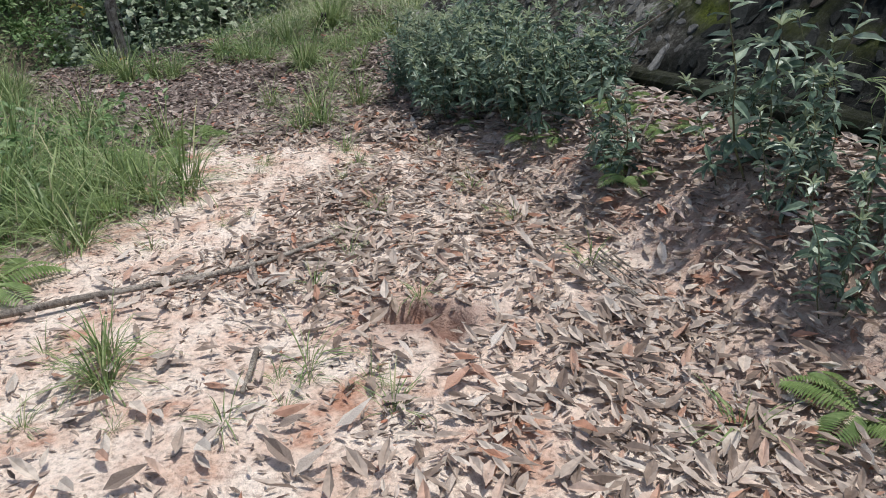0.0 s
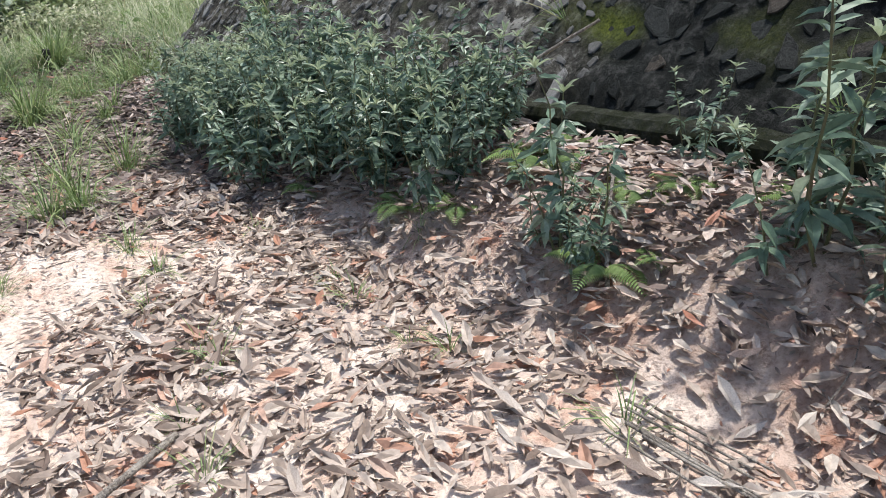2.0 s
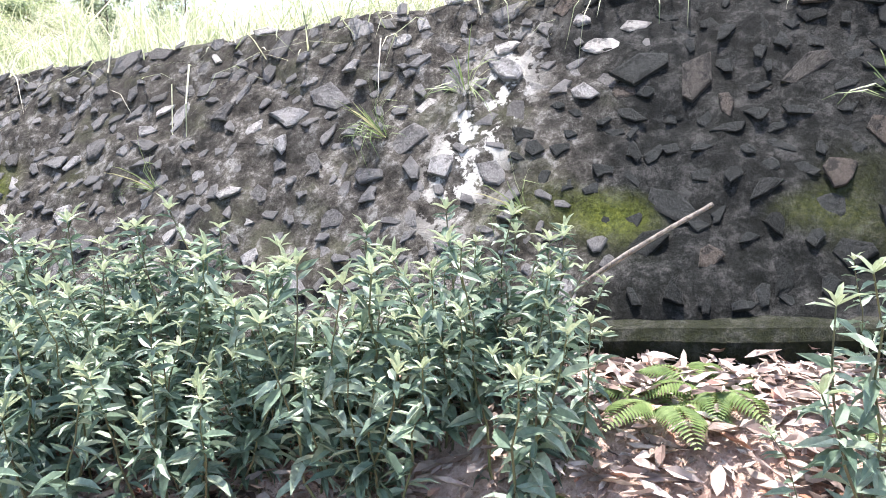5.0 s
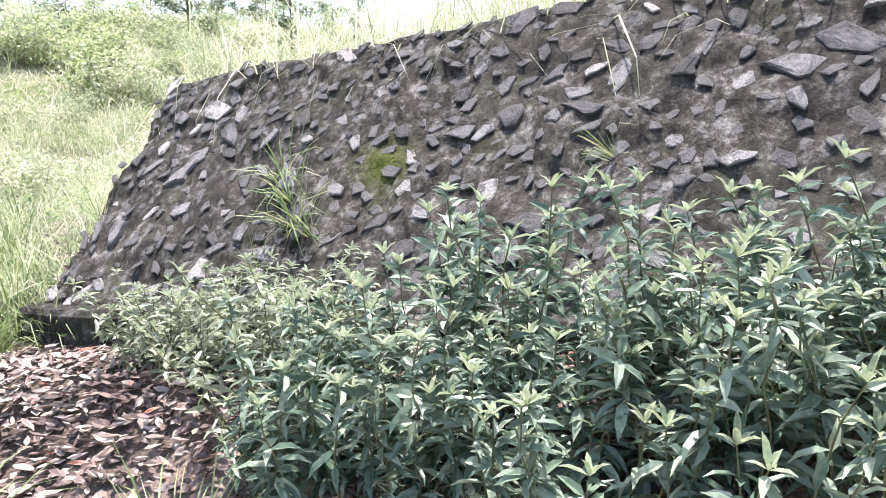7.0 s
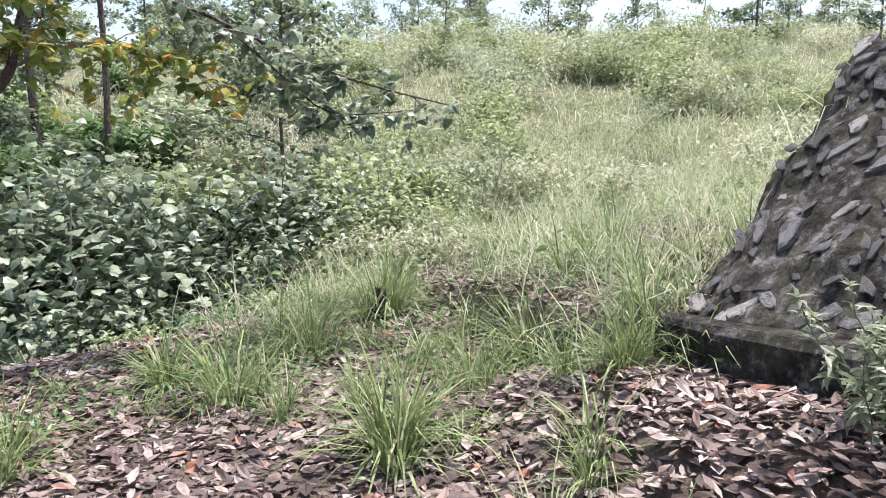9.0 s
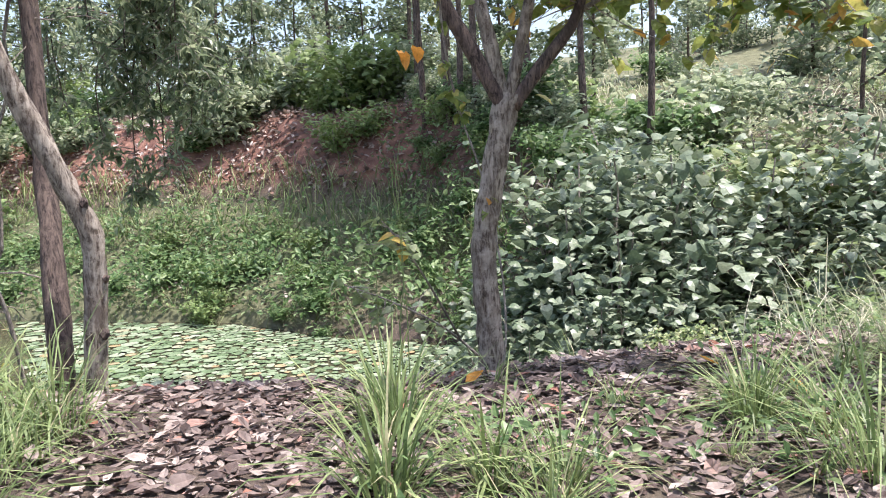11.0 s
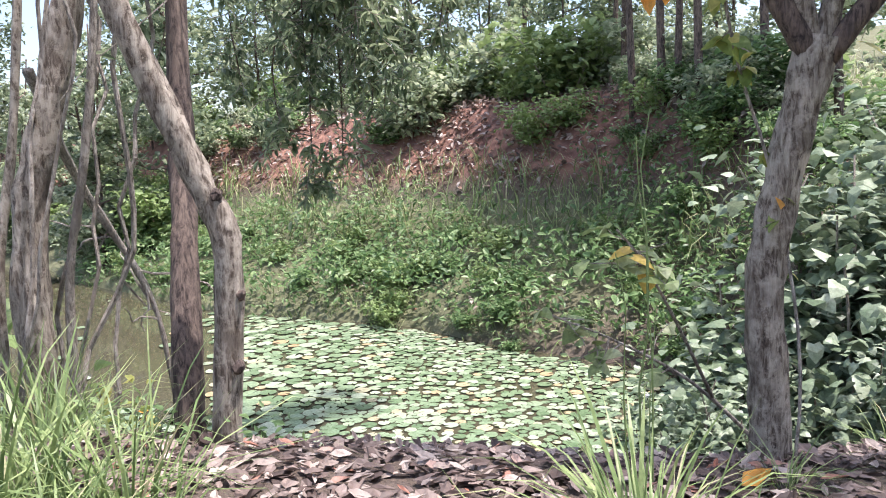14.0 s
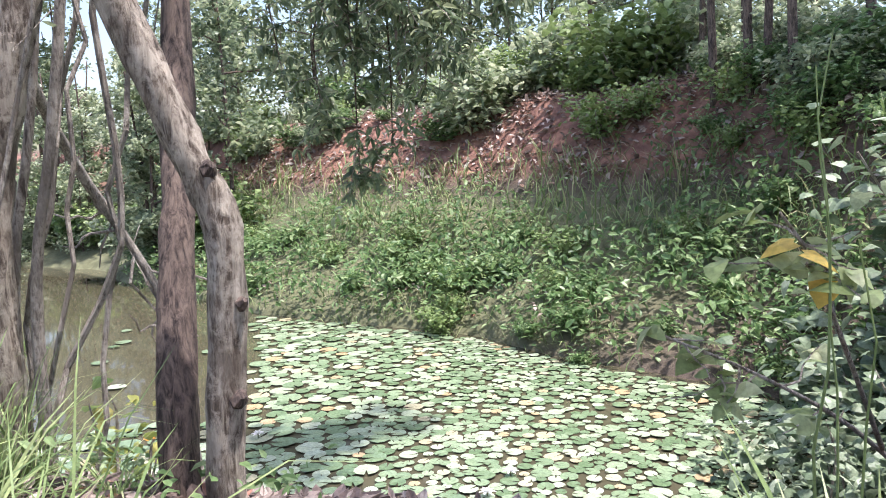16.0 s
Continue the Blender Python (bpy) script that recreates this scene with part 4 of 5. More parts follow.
def build_woods():
    rs = np.random.RandomState(12)
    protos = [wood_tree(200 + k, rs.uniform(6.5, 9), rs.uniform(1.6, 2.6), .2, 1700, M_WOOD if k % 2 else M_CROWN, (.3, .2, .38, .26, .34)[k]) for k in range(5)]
    for p in protos:
        tagged(p, "slender woodland tree with feathery green crown on the far bank", "tree", "woodland trees")
    far_x, far_y = [-40, -12, -10, -4.2, -1.2, 0.17, 1.5, 3.3, 4.2, 5.5], [30, 18, 15.5, 10.6, 9.2, 8.5, 7.1, 5.8, 4.9, 2.2]
    n = 0
    while n < 34:
        v = rs.uniform(-16, 26)
        u = np.interp(v, far_x, far_y) + 10 + rs.exponential(9)
        x, y = POND_O + POND_N * u + POND_E * v
        if x > -7 + (y - 20) * -0.12 and y < 55:
            continue
        put(protos[n % 5], x, y, rs.uniform(.6, 1.05))
        n += 1
    for k in range(34):   # across the pond's far arm
        x, y = rs.uniform(-46, -24), rs.uniform(2, 24)
        u, v = uv_of(x, y)
        if u > np.interp(v, far_x, far_y) + 3:
            put(protos[k % 5], x, y, rs.uniform(.6, 1.0))
    for k in range(64):   # along the hill's crest
        x, y = rs.uniform(-28, 24), rs.uniform(36, 64)
        put(protos[k % 5], x, y, rs.uniform(.45, .85), dz=-rs.uniform(1, 2.4))
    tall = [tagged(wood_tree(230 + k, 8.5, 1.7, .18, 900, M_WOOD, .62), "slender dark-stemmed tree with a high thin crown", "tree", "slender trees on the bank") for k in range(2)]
    for x, y, k, q in ((-14.67, 20.94, 0, 1), (-13.8, 20.77, 1, 1.05), (-13.48, 20.73, 2, .95), (-12.84, 20.58, 3, 1), (-16.06, 22.14, 4, 1), (-12.0, 21.2, 1, .95), (-11.0, 21.6, 0, 1.0), (-15.4, 22.6, 2, .9), (-10.2, 22.6, 4, 1.05), (-17.6, 23.4, 3, .9)):
        put(tall[k % 2], x, y, q)
    for p in tall:
        drop(p)
    for k in range(24):   # along the far arm
        v = rs.uniform(-26, -7)
        u = np.interp(v, far_x, far_y) + rs.uniform(.8, 4.5)
        x, y = POND_O + POND_N * u + POND_E * v
        put(protos[(1, 3)[k % 2]], x, y, rs.uniform(.5, .8), dz=-.5)
    thin = copy_thing(protos[0], pose(-6.1, 21.3, float(height(-6.1, 21.3))))
    tagged(thin, "thin pale tree with sparse foliage above the shrubs", "tree")
    thin.scale = (.7, .7, .7)
    for p in protos:
        drop(p)
    ub = [tagged(bush("undergrowth_bush", 300 + k, 1.3, 1.2, .16, 900, (M_HERB, M_WOOD, M_FERN)[k], stems=4), "green undergrowth bush below the woodland trees", "bush", "undergrowth bushes") for k in range(3)]
    n = 0
    while n < 30:
        v = rs.uniform(-14, 22)
        u = np.interp(v, far_x, far_y) + 6.5 + rs.exponential(5)
        x, y = POND_O + POND_N * u + POND_E * v
        if x > -6.5:
            continue
        put(ub[n % 3], x, y, rs.uniform(.5, 1.3))
        n += 1
    for k in range(80):   # on the red bank, thinning out towards its middle
        v = rs.uniform(-14, 9)
        dd = rs.uniform(4.6, 9.5)
        if -3.5 < v < 4.3 and dd < 7.2 and k % 6:
            continue
        u = np.interp(v, far_x, far_y) + dd
        x, y = POND_O + POND_N * u + POND_E * v
        put(ub[k % 3], x, y, rs.uniform(.2, .7))
    for k in range(22):   # dark slope at the bank's right end
        v, dd = rs.uniform(4.3, 9), rs.uniform(3.2, 8)
        u = np.interp(v, far_x, far_y) + dd
        x, y = POND_O + POND_N * u + POND_E * v
        put(ub[k % 2], x, y, rs.uniform(.3, .65))
    for x, y, q in ((-16.7, 20.05, .6), (-16.2, 20.6, .5), (-20.6, 19.5, 1.1), (-21.2, 20.1, 1.2), (-16.5, 22.6, 1.0), (-18.2, 22.4, .9)):
        put(ub[2 if q < 1 else 1], x, y, q)
    for k in range(50):   # lush clumps over the bank's herbs
        v = rs.uniform(-8, 5)
        u = np.interp(v, far_x, far_y) + rs.uniform(.1, 3.2)
        x, y = POND_O + POND_N * u + POND_E * v
        put(ub[(0, 2)[k % 2]], x, y, rs.uniform(.2, .38))
    for k in range(30):   # far arm's shore
        v = rs.uniform(-22, -6)
        u = np.interp(v, far_x, far_y) + rs.uniform(.5, 4)
        x, y = POND_O + POND_N * u + POND_E * v
        put(ub[k % 3], x, y, rs.uniform(.5, 1.2))
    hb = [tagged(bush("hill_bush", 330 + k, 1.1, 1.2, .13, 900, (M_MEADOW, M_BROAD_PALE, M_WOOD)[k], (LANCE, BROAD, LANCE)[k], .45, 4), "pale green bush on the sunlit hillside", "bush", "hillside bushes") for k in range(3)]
    for k in range(190):
        x, y = rs.uniform(-9, 12), 17.5 + 28 * rs.rand() ** 1.6
        if x > -2.5 and y < 20 or sd_of(x, y)[0] < 10:
            continue
        put(hb[k % 3], x, y, rs.uniform(.4, .95) * (1 + (y - 18) * .03))
    for p in hb:
        drop(p)
    for k in range(14):   # over the rounded end of the bank
        x, y = -12.7 + rs.normal(0, 1.1), 21.2 + rs.normal(0, 1.1)
        put(ub[k % 3], x, y, rs.uniform(.25, .5))
    for x, y in ((-10.5, 5.5), (-11.5, 7), (-9.5, 4), (-12.5, 8.2), (-11, 9), (-13.5, 6.5), (-9.8, 7.6), (-13, 4)):
        put(ub[int(-x) % 3], x, y, rs.uniform(.8, 1.3))
    for p in ub:
        drop(p)


build_woods()


def build_broad_shrubs():
    rs = np.random.RandomState(14)
    protos = [tagged(bush("broadleaf_shrub", 400 + k, 2.0, 1.15, .16, 950, M_BROAD), "dense shrub with broad pale-green heart-shaped leaves", "shrub", "broadleaf shrubs by the pond") for k in range(4)]
    spots = [(-8.3, 16.3, 1.0), (-7.6, 15.9, .75), (-7.5, 16.8, 1.1), (-6.7, 16.9, .95), (-6.0, 17.4, .85), (-5.2, 17.9, .75), (-7.9, 17.7, 1.1), (-6.8, 18.2, 1.0), (-9.2, 16.9, 1.0), (-9.0, 15.6, .7), (-4.6, 18.6, .7), (-5.6, 19.0, .9), (-8.6, 18.6, 1.2), (-6.8, 15.6, .6), (-8.2, 15.2, .6), (-8.7, 17.6, 1.2), (-8.0, 16.9, 1.15)]
    for k, (x, y, s) in enumerate(spots):
        put(protos[k % 4], x, y, s)
    for p in protos:
        drop(p)
    pale = [tagged(bush("broadleaf_shrub", 410 + k, 1.2, 1.0, .14, 800, M_BROAD_PALE), "low yellow-green broadleaf shrub beside the dark one", "shrub", "pale shrubs by the pond") for k in range(2)]
    for k, (x, y, s) in enumerate(((-5.4, 16.9, .8), (-4.9, 17.5, .7), (-5.0, 18.4, .9), (-4.2, 18.9, .8), (-5.9, 16.3, .45), (-6.1, 15.2, .35), (-4.4, 20, 1.0), (-5.6, 20.4, 1.1), (-7.0, 20.5, 1.2), (-3.6, 20.6, .9))):
        put(pale[k % 2], x, y, s)
    for p in pale:
        drop(p)
    # young tree whose long twig with yellowing leaves reaches over the water
    t = tagged(empty("leaning_sapling"), "leaning sapling with large pale and yellow leaves above the pond", "sapling")
    stem, line = limb([(-7.0, 13.8, -1.5), (-7.2, 13.35, -1.0), (-7.35, 12.9, -.7), (-7.5, 12.5, -.5)], .014, .005, M_TWIG, "stem", t, 6, .05, 12, 91)
    sprays(line, 9, .4, .105, M_BROAD_PALE, BROAD, 92, stem, per=4, start=.35)
    up, line = limb([(-7.15, 13.4, -1.05), (-7.0, 12.9, -.5), (-6.85, 12.5, -.15), (-6.8, 12.3, .0)], .011, .004, M_TWIG, "stem", t, 6, .05, 12, 93)
    sprays(line, 6, .3, .1, M_BROAD_PALE, BROAD, 94, up, per=4, start=.4)
    y3 = np.array([(-6.78, 12.38, -.12), (-6.74, 12.42, -.2), (-6.86, 12.44, -.1)])
    part("yellow_leaves", Geo().add(*scatter(BROAD, y3, (.6, 2.4, 4.0), (-.4, -.9, -.3), (.2, .4, -.3), .105, .09)).mesh("yellow_leaves", M_GOLD), up, "yellow-orange dying leaves")
    sap = [tagged(bush("sapling", 420 + k, 1.1, .5, .16, 70, (M_BROAD, M_YELLOW)[k], stems=5), "young sapling with large yellowing leaves leaning over the pond", "sapling") for k in range(2)]
    put(sap[0], -8.5, 15.3, .8, dz=.1)
    put(sap[1], -9.9, 10.7, .7)
    for p in sap:
        drop(p)


build_broad_shrubs()


# ---- grass, herbs and lilies ----
def build_grass():
    rs = np.random.RandomState(15)
    tufts = [tagged(new("grass_tuft", tuft_mesh("grass_tuft", c, h, r, 500 + k, M_GRASS, w, l)), "tuft of long green grass growing through dry leaves", "grass", "grass tufts")
             for k, (c, h, r, w, l) in enumerate(((60, .62, .07, .012, .3), (44, .5, .1, .009, .55), (90, .75, .14, .01, .35), (26, .32, .05, .007, .6)))]
    spots = [(-2.83, 11.5, 0, 1.0), (-2.75, 11.62, 0, .8), (-1.56, 11.87, 2, .75), (-2.0, 13.5, 2, .8), (-4.35, 14.8, 2, .75), (-4.74, 13.0, 0, .8), (-2.44, 11.6, 1, .8), (-4.75, 11.3, 1, .9), (-3.5, 15.5, 2, 1.2),
             (-1.79, 11.0, 1, .8), (-5.4, 10.97, 0, 1.25), (-5.5, 11.1, 0, 1.0), (-6.3, 9.75, 2, .95), (-6.6, 9.55, 2, 1.0), (-6.85, 10.0, 1, .95), (-7.1, 9.7, 2, 1.0), (-7.6, 9.6, 2, 1.0), (-8.5, 10.2, 2, .8), (-6.5, 14.0, 1, .8), (-4.77, 11.2, 0, .8), (-4.9, 11.1, 1, .8),
             (-4.68, 12.95, 0, 1.0), (-3.94, 14.2, 2, .8), (-5.4, 12.8, 1, .7), (-8.4, 10.6, 1, .8), (-8.7, 10.3, 2, .8), (-8.9, 10.0, 2, .8),
             (-1.08, 2.73, 0, .55), (-1.55, 7.1, 2, .7), (-1.4, 7.3, 0, .9), (-2.4, 8.7, 2, .6), (-1.94, 9.6, 1, 1.2), (-.5, 8.2, 1, .7), (-.75, 5.9, 1, .5), (-.4, 4.9, 3, .7), (.2, 5.2, 3, .7), (-.3, 2.9, 3, .8), (.1, 2.6, 3, .7), (-.5, 2.5, 3, .6), (.9, 3.9, 3, .8),
             (1.3, 2.6, 3, .9), (-.95, 6.3, 1, .55), (.5, 4.6, 3, .6), (-1.5, 5.9, 1, .4), (-1.3, 8.5, 2, .8), (-2.1, 10.2, 2, .7)]
    spots += [(-6.11, 11.67, 0, 1.15), (-6.2, 11.75, 1, 1.2), (-6.0, 11.6, 2, .85), (-7.39, 9.96, 2, 1.15), (-7.15, 10.36, 2, 1.0), (-7.6, 10.1, 0, 1.2), (-7.0, 10.0, 1, 1.2), (-7.3, 10.2, 2, .9), (-6.8, 10.1, 1, 1.0),
              (-2.78, 11.46, 0, 1.15), (-2.74, 11.2, 0, 1.0), (-1.96, 13.19, 2, 1.0), (-4.64, 12.89, 2, .8), (-4.07, 13.83, 2, .9), (-3.41, 15.38, 2, 1.2), (-3.3, 15.2, 0, 1.4), (-1.82, 11.19, 1, 1.0), (-4.98, 11.6, 2, .8), (-5.2, 11.4, 0, 1.0), (-1.99, 13.57, 2, 1.1), (-6.32, 12.8, 1, .7), (-2.41, 12.73, 2, .8), (-1.34, 12.2, 2, 1.0), (-1.5, 12.0, 0, .9), (-1.87, 10.88, 0, .6), (-1.71, 8.16, 2, .7), (-1.17, 2.91, 0, .5)]
    for x, y, k, s in spots:
        put(tufts[k], x, y, s)
    for k in range(38):   # tall clumps through the litter towards the hill
        x, y = rs.uniform(-4.2, -.4), 11.8 + 8 * rs.rand()
        if abs(x + 3.1 - .05 * (y - 12)) > .45:
            put(tufts[(2, 0, 1)[k % 3]], x, y, rs.uniform(.6, 1.25))
    stalk = [tagged(new("grass_stalk", mesh_of("grass_stalk", *tube(wander((0, 0, -.03), (.12 * (k - 1), .08, 1.35 + .3 * k), 8, .03, 140 + k), np.linspace(.005, .002, 8), 5), M_GRASS)), "single tall thin grass stalk by the water", "grass", "tall grass stalks") for k in range(2)]
    for k, (x, y) in enumerate(((-6.67, 12.3), (-6.64, 12.33), (-6.15, 11.7), (-6.05, 11.62))):
        put(stalk[k % 2], x, y, (1.15, .95, .75, .6)[k])
    for p in stalk:
        drop(p)
    for k in range(64):   # left border of the path
        y = rs.uniform(2.6, 9.5)
        x = -2.0 - .12 * (y - 3) - abs(rs.normal(0, 1.1)) - .25 - 1.3 * max(0, y - 7)
        put(tufts[(1, 2, 2, 0)[k % 4]], x, y, rs.uniform(.55, 1.05))
    for k in range(12):   # leaning over the path's edge
        put(tufts[(2, 1, 0)[k % 3]], -1.85 - .6 * rs.rand(), 3.0 + 2.6 * rs.rand(), rs.uniform(.7, 1.05))
    for k in range(18):
        put(tufts[(1, 0, 2)[k % 3]], rs.uniform(-3.6, -1.0), rs.uniform(11.6, 14.5), rs.uniform(.4, .8))
    for k in range(46):
        x, y = rs.uniform(-4.6, -0.6), rs.uniform(12, 18)
        put(tufts[(1, 2, 0)[k % 3]], x, y, rs.uniform(.5, 1.0))
    for k in range(22):   # sprouts on the clay
        put(tufts[3], rs.uniform(-1.6, 1.0), rs.uniform(2.4, 7), rs.uniform(.3, .7))
    for k in range(14):   # growing from the wall's joints
        s, h = rs.uniform(-1, 8.5), rs.uniform(.05, 1.6)
        c = on_wall(s, h, 0.02)
        ob = copy_thing(tufts[3], pose(*c, -35, -30, rs.uniform(0, 90)))
        ob.scale = (.9, .9, 1.1)
    for s, h in ((6.65, .63), (6.75, .8), (6.9, 1.0), (6.5, .55)):
        ob = copy_thing(tufts[3], pose(*on_wall(s, h, 0.01), -20, -25, rs.uniform(0, 90)))
        ob.scale = (1.3, 1.3, 1.5)
    for p in tufts:
        drop(p)

    def field(name, n, xr, yr, keep, mat, tall, wide, label, lean=.45, dz=-.03):
        x, y = rs.uniform(*xr, n), rs.uniform(*yr, n)
        k = keep(x, y) > rs.rand(n)
        x, y = x[k], y[k]
        g = Geo()
        for j, sh in enumerate(BLADES):
            a, b = x[j::4], y[j::4]
            pos = np.stack([a, b, height(a, b) + dz], 1)
            m = len(a)
            if m:
                g.add(*scatter(sh, pos, rs.uniform(0, 6.28, m), math.pi / 2 - np.abs(rs.normal(0, lean, m)), 0, tall * rs.uniform(.5, 1.2, m) * (.75 + .5 * np.sin(a * 1.9 + 1.3 * np.sin(b * 1.1)) ** 2), wide * rs.uniform(.6, 1.4, m)))
        tagged(new(name, g.mesh(name, mat)), label, "grass", kind="stuff")

    def meadow(x, y):
        s, d = sd_of(x, y)
        track = np.abs(x + 2.9 - .12 * (y - 14))
        clump = np.array([noise.noise((a * .8, b * .8, 9)) for a, b in zip(x, y)])
        return ease(-6.4, -4.4, x + .15 * (y - 18)) * ease(13.2, 16.5, y + 1.1 * np.clip(x + 2.5, 0, 2)) * (.3 + .7 * ease(.2, .9, track)) * np.clip(.5 + .02 * (y - 14) + 1.5 * clump, .04, 1) * np.where((s < 9.0) & (d > -.3) & (d < 2.2), 0, 1)
    field("meadow_grass", 62000, (-7, 6), (12, 27), meadow, M_MEADOW, .8, .008, "tall pale green grass on the slope behind the wall")
    field("hill_grass", 34000, (-16, 22), (25, 60), lambda x, y: ease(-12, -5, x + .1 * (y - 25)), M_MEADOW, .8, .022, "pale grass covering the far hillside")
    def behind(x, y):
        u, v = uv_of(x, y)
        q = u - np.interp(v, far_x, far_y)
        return ease(8, 9.5, q) * ease(26, 20, q) * ease(-5, -8, x) * ease(16, 11, v)
    far_x, far_y = [-40, -12, -10, -4.2, -1.2, 0.17, 1.5, 3.3, 4.2, 5.5], [30, 18, 15.5, 10.6, 9.2, 8.5, 7.1, 5.8, 4.9, 2.2]
    field("hill_grass", 42000, (-44, -7), (14, 46), behind, M_MEADOW, .6, .03, "pale grass on the rise behind the woods' edge")
    crest = WALL_UP * WG[2] / ((-WN[0] * WP[0] - WN[1] * WP[1]) / WN[2])

    def top(x, y):
        s, d = sd_of(x, y)
        return ease(-4, 0, s) * ease(9.6, 8.8, s) * (ease(crest - .25, crest + .05, d) * ease(crest + 4, crest + .5, d))
    field("bank_grass", 30000, (-2, 9), (0, 17), top, M_MEADOW, .85, .009, "long drooping grass along the top of the wall", .7)

    def end(x, y):
        s, d = sd_of(x, y)
        return ease(8.75, 8.9, s) * ease(10, 9.2, s) * ease(-.6, 0, d) * ease(3.2, 2, d)
    field("bank_grass", 9000, (-3, 3), (10, 16), end, M_MEADOW, .6, .01, "long drooping grass round the end of the wall", .7)
    far_x, far_y = [-40, -12, -10, -4.2, -1.2, 0.17, 1.5, 3.3, 4.2, 5.5], [30, 18, 15.5, 10.6, 9.2, 8.5, 7.1, 5.8, 4.9, 2.2]

    def shore(a, b, c, d):
        def f(x, y):
            u, v = uv_of(x, y)
            q = u - np.interp(v, far_x, far_y)
            n = np.array([noise.noise((i * .5, j * .5, 4)) for i, j in zip(x, y)])
            return ease(a, b, q) * ease(d, c, q) * ease(8, 6, v) * np.clip(.8 + n, .1, 1)
        return f
    field("shore_grass", 42000, (-28, -6), (8, 28), shore(2.0, 3.2, 4.8, 5.6), M_GRASS, .8, .02, "tall green grass on the pond's far bank", .35)
    field("shore_grass", 36000, (-28, -6), (8, 26), shore(-.5, -.2, .6, 1.6), M_GRASS, .42, .012, "short grass fringing the pond's far edge", .6)

    def herbs(name, n, xr, yr, keep, mat, tall, leaf, label):
        x, y = rs.uniform(*xr, n), rs.uniform(*yr, n)
        k = keep(x, y) > rs.rand(n)
        x, y = x[k], y[k]
        bumpy = np.array([.55 + .9 * abs(noise.noise((i * 1.1, j * 1.1, 6))) for i, j in zip(x, y)])
        m = len(x)
        pos = np.stack([x, y, height(x, y) + tall * bumpy * rs.rand(m) ** .6], 1)
        L = leaf * rs.uniform(.5, 1.3, m)
        g = Geo().add(*scatter(LANCE, pos, rs.uniform(0, 6.28, m), rs.normal(0, .5, m), rs.normal(0, .5, m), L, L * .45))
        tagged(new(name, g.mesh(name, mat)), label, "herbs", kind="stuff")
    herbs("shore_herbs", 85000, (-28, -6), (8, 26), shore(-.2, .2, 2.8, 3.8), M_HERB, 1.05, .15, "tangle of leafy green herbs along the far bank")
    herbs("bank_litter", 46000, (-28, -6), (8, 30), shore(4.2, 5.0, 9.5, 11), M_LITTER_RED, .12, .18, "brown leaf litter and dry stalks on the red bank")
    herbs("shore_herbs", 6000, (-24, -6), (8, 26), shore(.4, .7, 1.2, 1.8), M_LITTER_RED, .4, .12, "withered brown herbs at the pond's edge")

    def leftside(x, y):
        return ease(-2.2, -2.9, x + .13 * (y - 3)) * ease(-9, -6, x) * .8 * ease(8.0, 7.0, y)
    herbs("meadow_herbs", 26000, (-8, 10), (14, 30), meadow, M_FERN, .55, .1, "leafy herbs scattered through the meadow grass")
    herbs("shore_herbs", 9000, (-16, -8), (15, 24), lambda x, y: ease(-.5, 0, uv_of(x, y)[1] - 3.5) * ease(1.5, 3, uv_of(x, y)[0]), M_HERB, .6, .13, "dark leafy herbs on the slope behind the shrubs")
    herbs("path_herbs", 11000, (-8, -2), (1.5, 11), leftside, M_HERB, .5, .1, "low green herbs beside the clay path")

    def patch(x, y):
        q = np.exp(-(((x + 4.3) / .8) ** 2 + ((y - 13.3) / .9) ** 2)) + np.exp(-(((x + 5.2) / .9) ** 2 + ((y - 15.6) / .8) ** 2)) + np.exp(-(((x + 5.3) / .5) ** 2 + ((y - 11.7) / .6) ** 2)) + .8 * np.exp(-(((x + 8.6) / .6) ** 2 + ((y - 10.9) / .5) ** 2)) + .6 * np.exp(-(((x + 2.2) / 1.) ** 2 + ((y - 14) / 1.2) ** 2))
        return np.clip(q, 0, 1)
    herbs("path_herbs", 17000, (-10, -1), (9.5, 17), patch, M_HERB, .3, .07, "low bright herbs among fallen leaves")


build_grass()


def pad_shape(seed):
    rs = np.random.RandomState(seed)
    n = 11
    a = np.linspace(.16, 6.12, n)
    V = [(0, 0, 0)] + [(math.cos(q) * rs.uniform(.93, 1), math.sin(q) * rs.uniform(.93, 1), rs.uniform(0, .07)) for q in a]
    return np.array(V), [(0, k, k + 1) for k in range(1, n)]


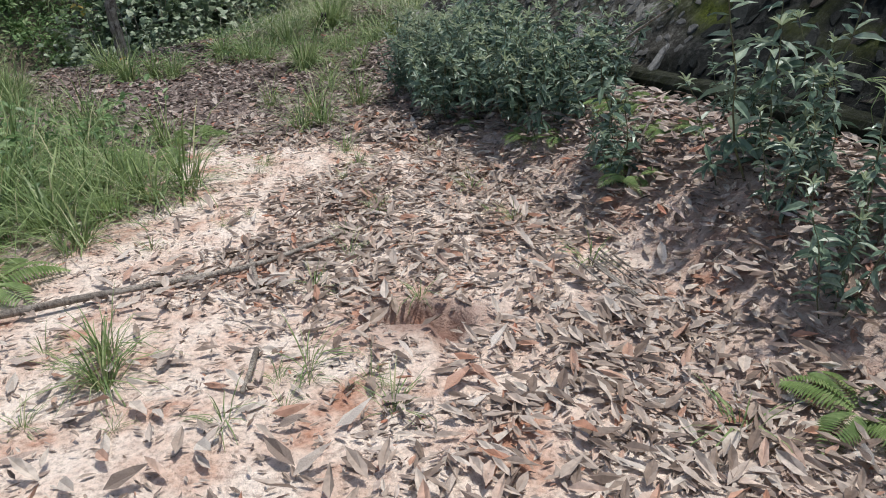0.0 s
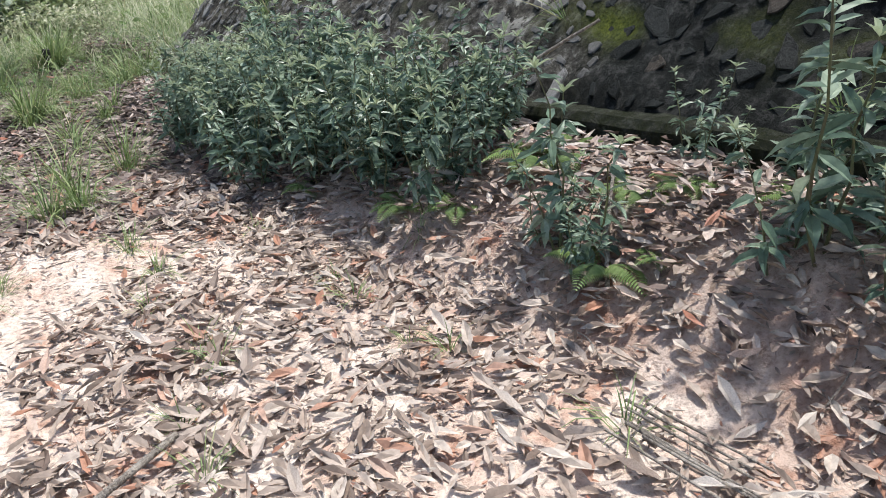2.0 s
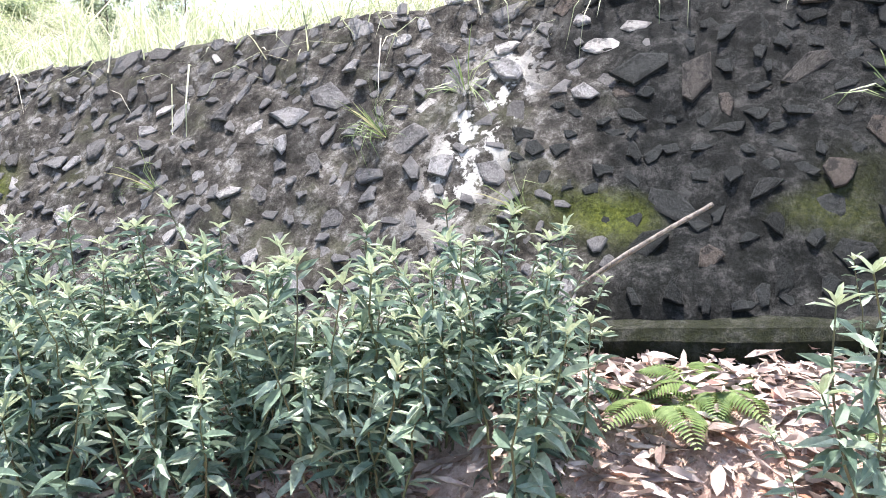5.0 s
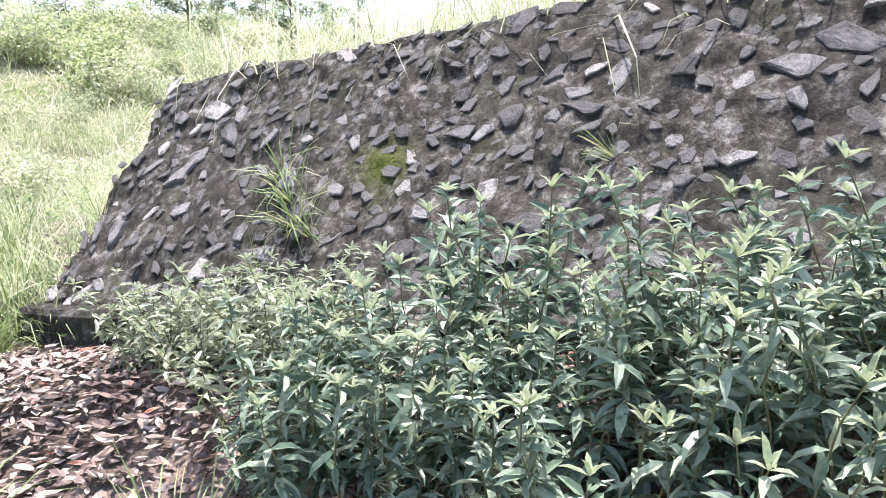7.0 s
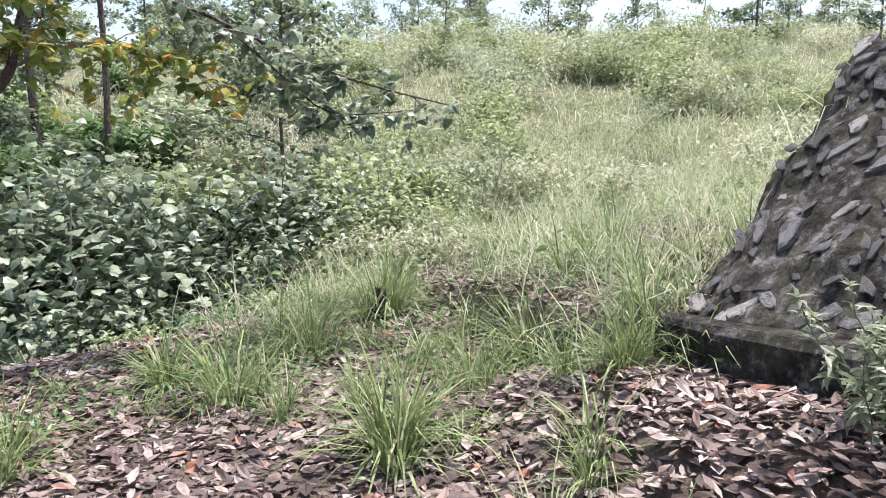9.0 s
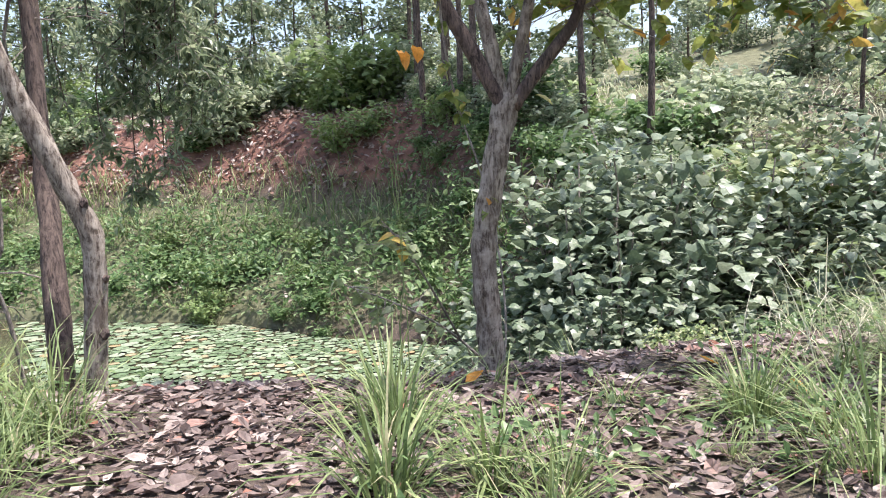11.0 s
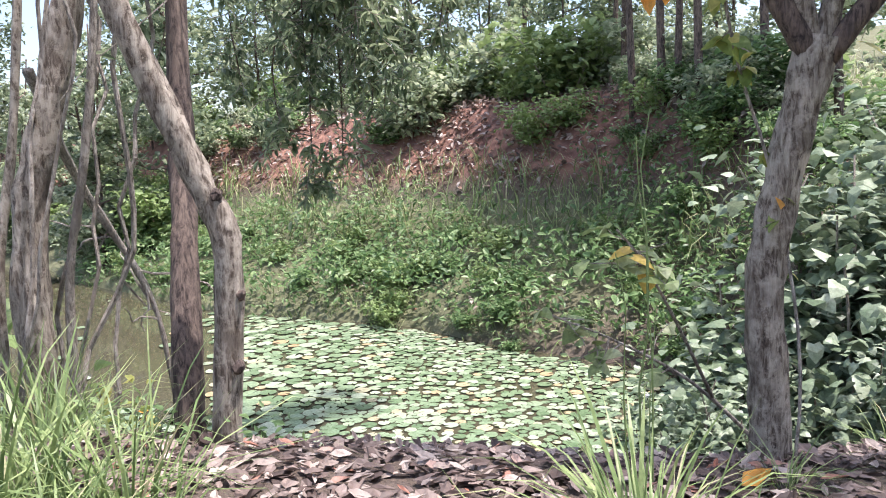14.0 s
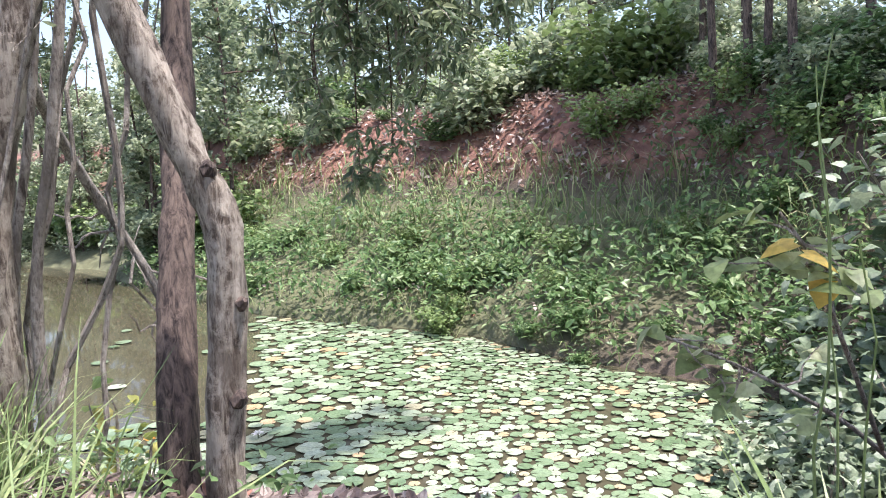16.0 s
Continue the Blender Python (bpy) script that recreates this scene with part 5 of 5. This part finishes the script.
def build_lilies():
    rs = np.random.RandomState(16)
    far_x, far_y = [-40, -12, -10, -4.2, -1.2, 0.17, 1.5, 3.3, 4.2, 5.5], [30, 18, 15.5, 10.6, 9.2, 8.5, 7.1, 5.8, 4.9, 2.2]
    shapes = [pad_shape(k) for k in range(6)]
    lily = tagged(empty("water_lilies", pose(-11.5, 14.5, WATER)), "floating water lilies with round pale-green pads", "water lilies")
    pads, grid, tries = [], {}, 0
    while len(pads) < 4300 and tries < 170000:
        tries += 1
        v = rs.uniform(-7, 5)
        u = rs.uniform(1.8, np.interp(v, far_x, far_y) - .1)
        dens = ease(-1.35, -.9, v + .38 * (u - 3)) * (1 - .55 * ease(5.5, 8, u) * ease(0, -2, v)) + .5 * math.exp(-((u - 3.6) / .5) ** 2 - ((v + 2.7) / .6) ** 2) + .0004
        if rs.rand() > dens * min(1, .85 + 1.1 * noise.noise((u * .7, v * .7, 2))):
            continue
        x, y = POND_O + POND_N * u + POND_E * v
        r = rs.uniform(.045, .1) * (1 + .6 * float(ease(.5, -1.5, v)))
        key = (int(x * 3), int(y * 3))
        if any((x - a) ** 2 + (y - b) ** 2 < (.78 * (r + c)) ** 2 for i in (-1, 0, 1) for j in (-1, 0, 1) for a, b, c in grid.get((key[0] + i, key[1] + j), ())):
            continue
        grid.setdefault(key, []).append((x, y, r))
        pads.append((u, x, y, r))
    pads.sort()
    meshes = [mesh_of("lily_pad", *s, M_PAD) for s in shapes]
    g = Geo()
    for k, (u, x, y, r) in enumerate(pads):
        a, h = rs.uniform(0, 6.28), WATER + .008 + rs.rand() * .012
        if k < 300:
            ob = new("lily_pad", meshes[k % 6])
            ob.parent = lily
            ob.matrix_world = pose(x, y, h, rs.normal(0, 2), rs.normal(0, 2), math.degrees(a)) @ Matrix.Diagonal((r, r * .95, r, 1))
        else:
            V, F = shapes[k % 6]
            c, s = math.cos(a) * r, math.sin(a) * r
            g.add(np.stack([V[:, 0] * c - V[:, 1] * s + x, V[:, 0] * s + V[:, 1] * c + y, V[:, 2] * r + h], 1), F)
    ob = new("lily_pads", g.mesh("lily_pads", M_PAD))
    tagged(ob, "many round lily pads floating across the pond", "water lilies", kind="stuff")
    # white flowers
    for k in range(16):
        u, x, y, r = pads[rs.randint(40, 1100)]
        fl = empty("lily_flower", pose(x, y, WATER + .05))
        tagged(fl, "open white water lily flower among the pads", "flower", "white lily flowers")
        for j in range(2):
            n = 7 - 2 * j
            a = np.arange(n) * 6.283 / n + j
            part("petal_ring", Geo().add(*scatter(LANCE, np.zeros((n, 3)), a, .35 + .5 * j, 0, .075 - .02 * j, .03)).mesh("petal_ring", M_PETAL), fl)
        part("stalk", mesh_of("stalk", *tube([(0, 0, -.06), (0, 0, -.03), (0, 0, .005)], [.006] * 3, 5), M_STEM), fl)
    # raised leaves
    for k in range(26):
        u, x, y, r = pads[rs.randint(250)]
        v = np.array([(x + rs.normal(0, .05), y + rs.normal(0, .05), WATER + rs.uniform(.06, .2)) for _ in range(3)])
        part("raised_leaf", Geo().add(*scatter(BROAD, v, rs.uniform(0, 6.28, 3), rs.normal(.3, .3, 3), rs.normal(0, .5, 3), .2, .2)).mesh("raised_leaf", M_HERB), lily).matrix_parent_inverse = lily.matrix_world.inverted()


build_lilies()


# ---- loose things on the ground ----
def stick(name, spots, r0, r1, seed, label, mat=None, lift=.02):
    pts = [(x, y, float(height(x, y)) + lift + dz) for x, y, dz in spots]
    ob = new(name, mesh_of(name, *tube(fit_curve(pts, 14), np.linspace(r0, r1, 14), 7, .15, seed), mat or M_TWIG, smooth=True))
    return tagged(ob, label, "stick", "fallen sticks")


def build_loose():
    rs = np.random.RandomState(17)
    stick("fallen_branch", [(-2.2, 2.95, .02), (-1.7, 3.3, .03), (-1.2, 3.65, .02), (-.85, 3.9, .03), (-.5, 4.3, .06)], .022, .012, 1, "long grey fallen branch across the clay path")
    stick("stick", [(-.92, 3.95, .03), (-.8, 3.7, .02), (-.72, 3.5, .0)], .014, .007, 2, "short grey stick on dry leaves")
    stick("stick", [(-.55, 3.0, .01), (-.5, 2.8, .02), (-.48, 2.65, .01)], .013, .009, 3, "short pale stick on the clay")
    for k in range(7):
        x, y = .95 + rs.normal(0, .05), 3.75 + rs.normal(0, .05)
        stick("twig", [(x - .06, y + .16, .02), (x, y, .03), (x + .12, y - .25, .02)], .006, .004, 10 + k, "thin dry twig on the leaf litter")
    for k in range(40):
        x, y, a, L = rs.uniform(-2, 2), rs.uniform(2, 7.5), rs.uniform(0, 3.14), rs.uniform(.1, .3)
        stick("twig", [(x, y, 0), (x + L * .5 * math.cos(a), y + L * .5 * math.sin(a), .01), (x + L * math.cos(a + .2), y + L * math.sin(a + .2), .0)], .004, .002, 30 + k, "thin dry twig on the leaf litter")
    stick("stick", [(1.12, 4.55, .0), (1.2, 4.75, .05), (1.33, 5.0, .12)], .01, .007, 80, "pale stick leaning on the low earth bank")
    c = from_wall(2.0, .35)
    pole = [(c[0] - .25, c[1] + .35, .1), (c[0] + .0, c[1] + .05, .4), (c[0] + .22, c[1] - .25, .62)]
    stick("pole", pole, .011, .008, 81, "pale bare branch propped against the wall")
    # orange leaves lying about
    for k, (x, y) in enumerate(((-4.59, 13.51), (-5.2, 13.8), (-6.4, 12.6), (-4.9, 18.9), (-5.0, 19.1))):
        p = np.array([(0, 0, 0)])
        me = Geo().add(*scatter(DRY, p, rs.uniform(0, 6.28), .3, .2, .15, .09)).mesh("fallen_leaf", M_ORANGE)
        tagged(part("fallen_leaf", me), "curled orange fallen leaf on the litter", "leaf", "orange fallen leaves").matrix_world = pose(x, y, float(height(x, y)) + .04)
    # stump
    g = tube([(0, 0, -.1), (0, 0, .1), (.01, .01, .26), (.02, .01, .34)], [.085, .075, .07, .06], 9, .16, 4)
    m, nt, b = material("charred_wood", .8)
    nt.links.new(ramp(nt, tex_noise(nt, 20), [(.4, (.008, .007, .007)), (.7, (.05, .04, .035))]), b.inputs["Base Color"])
    tagged(part("stump", mesh_of("stump", *g, m)), "small charred black stump in the grass", "stump").matrix_world = pose(-3.42, 15.1, float(height(-3.42, 15.1)))


build_loose()
build_stones()
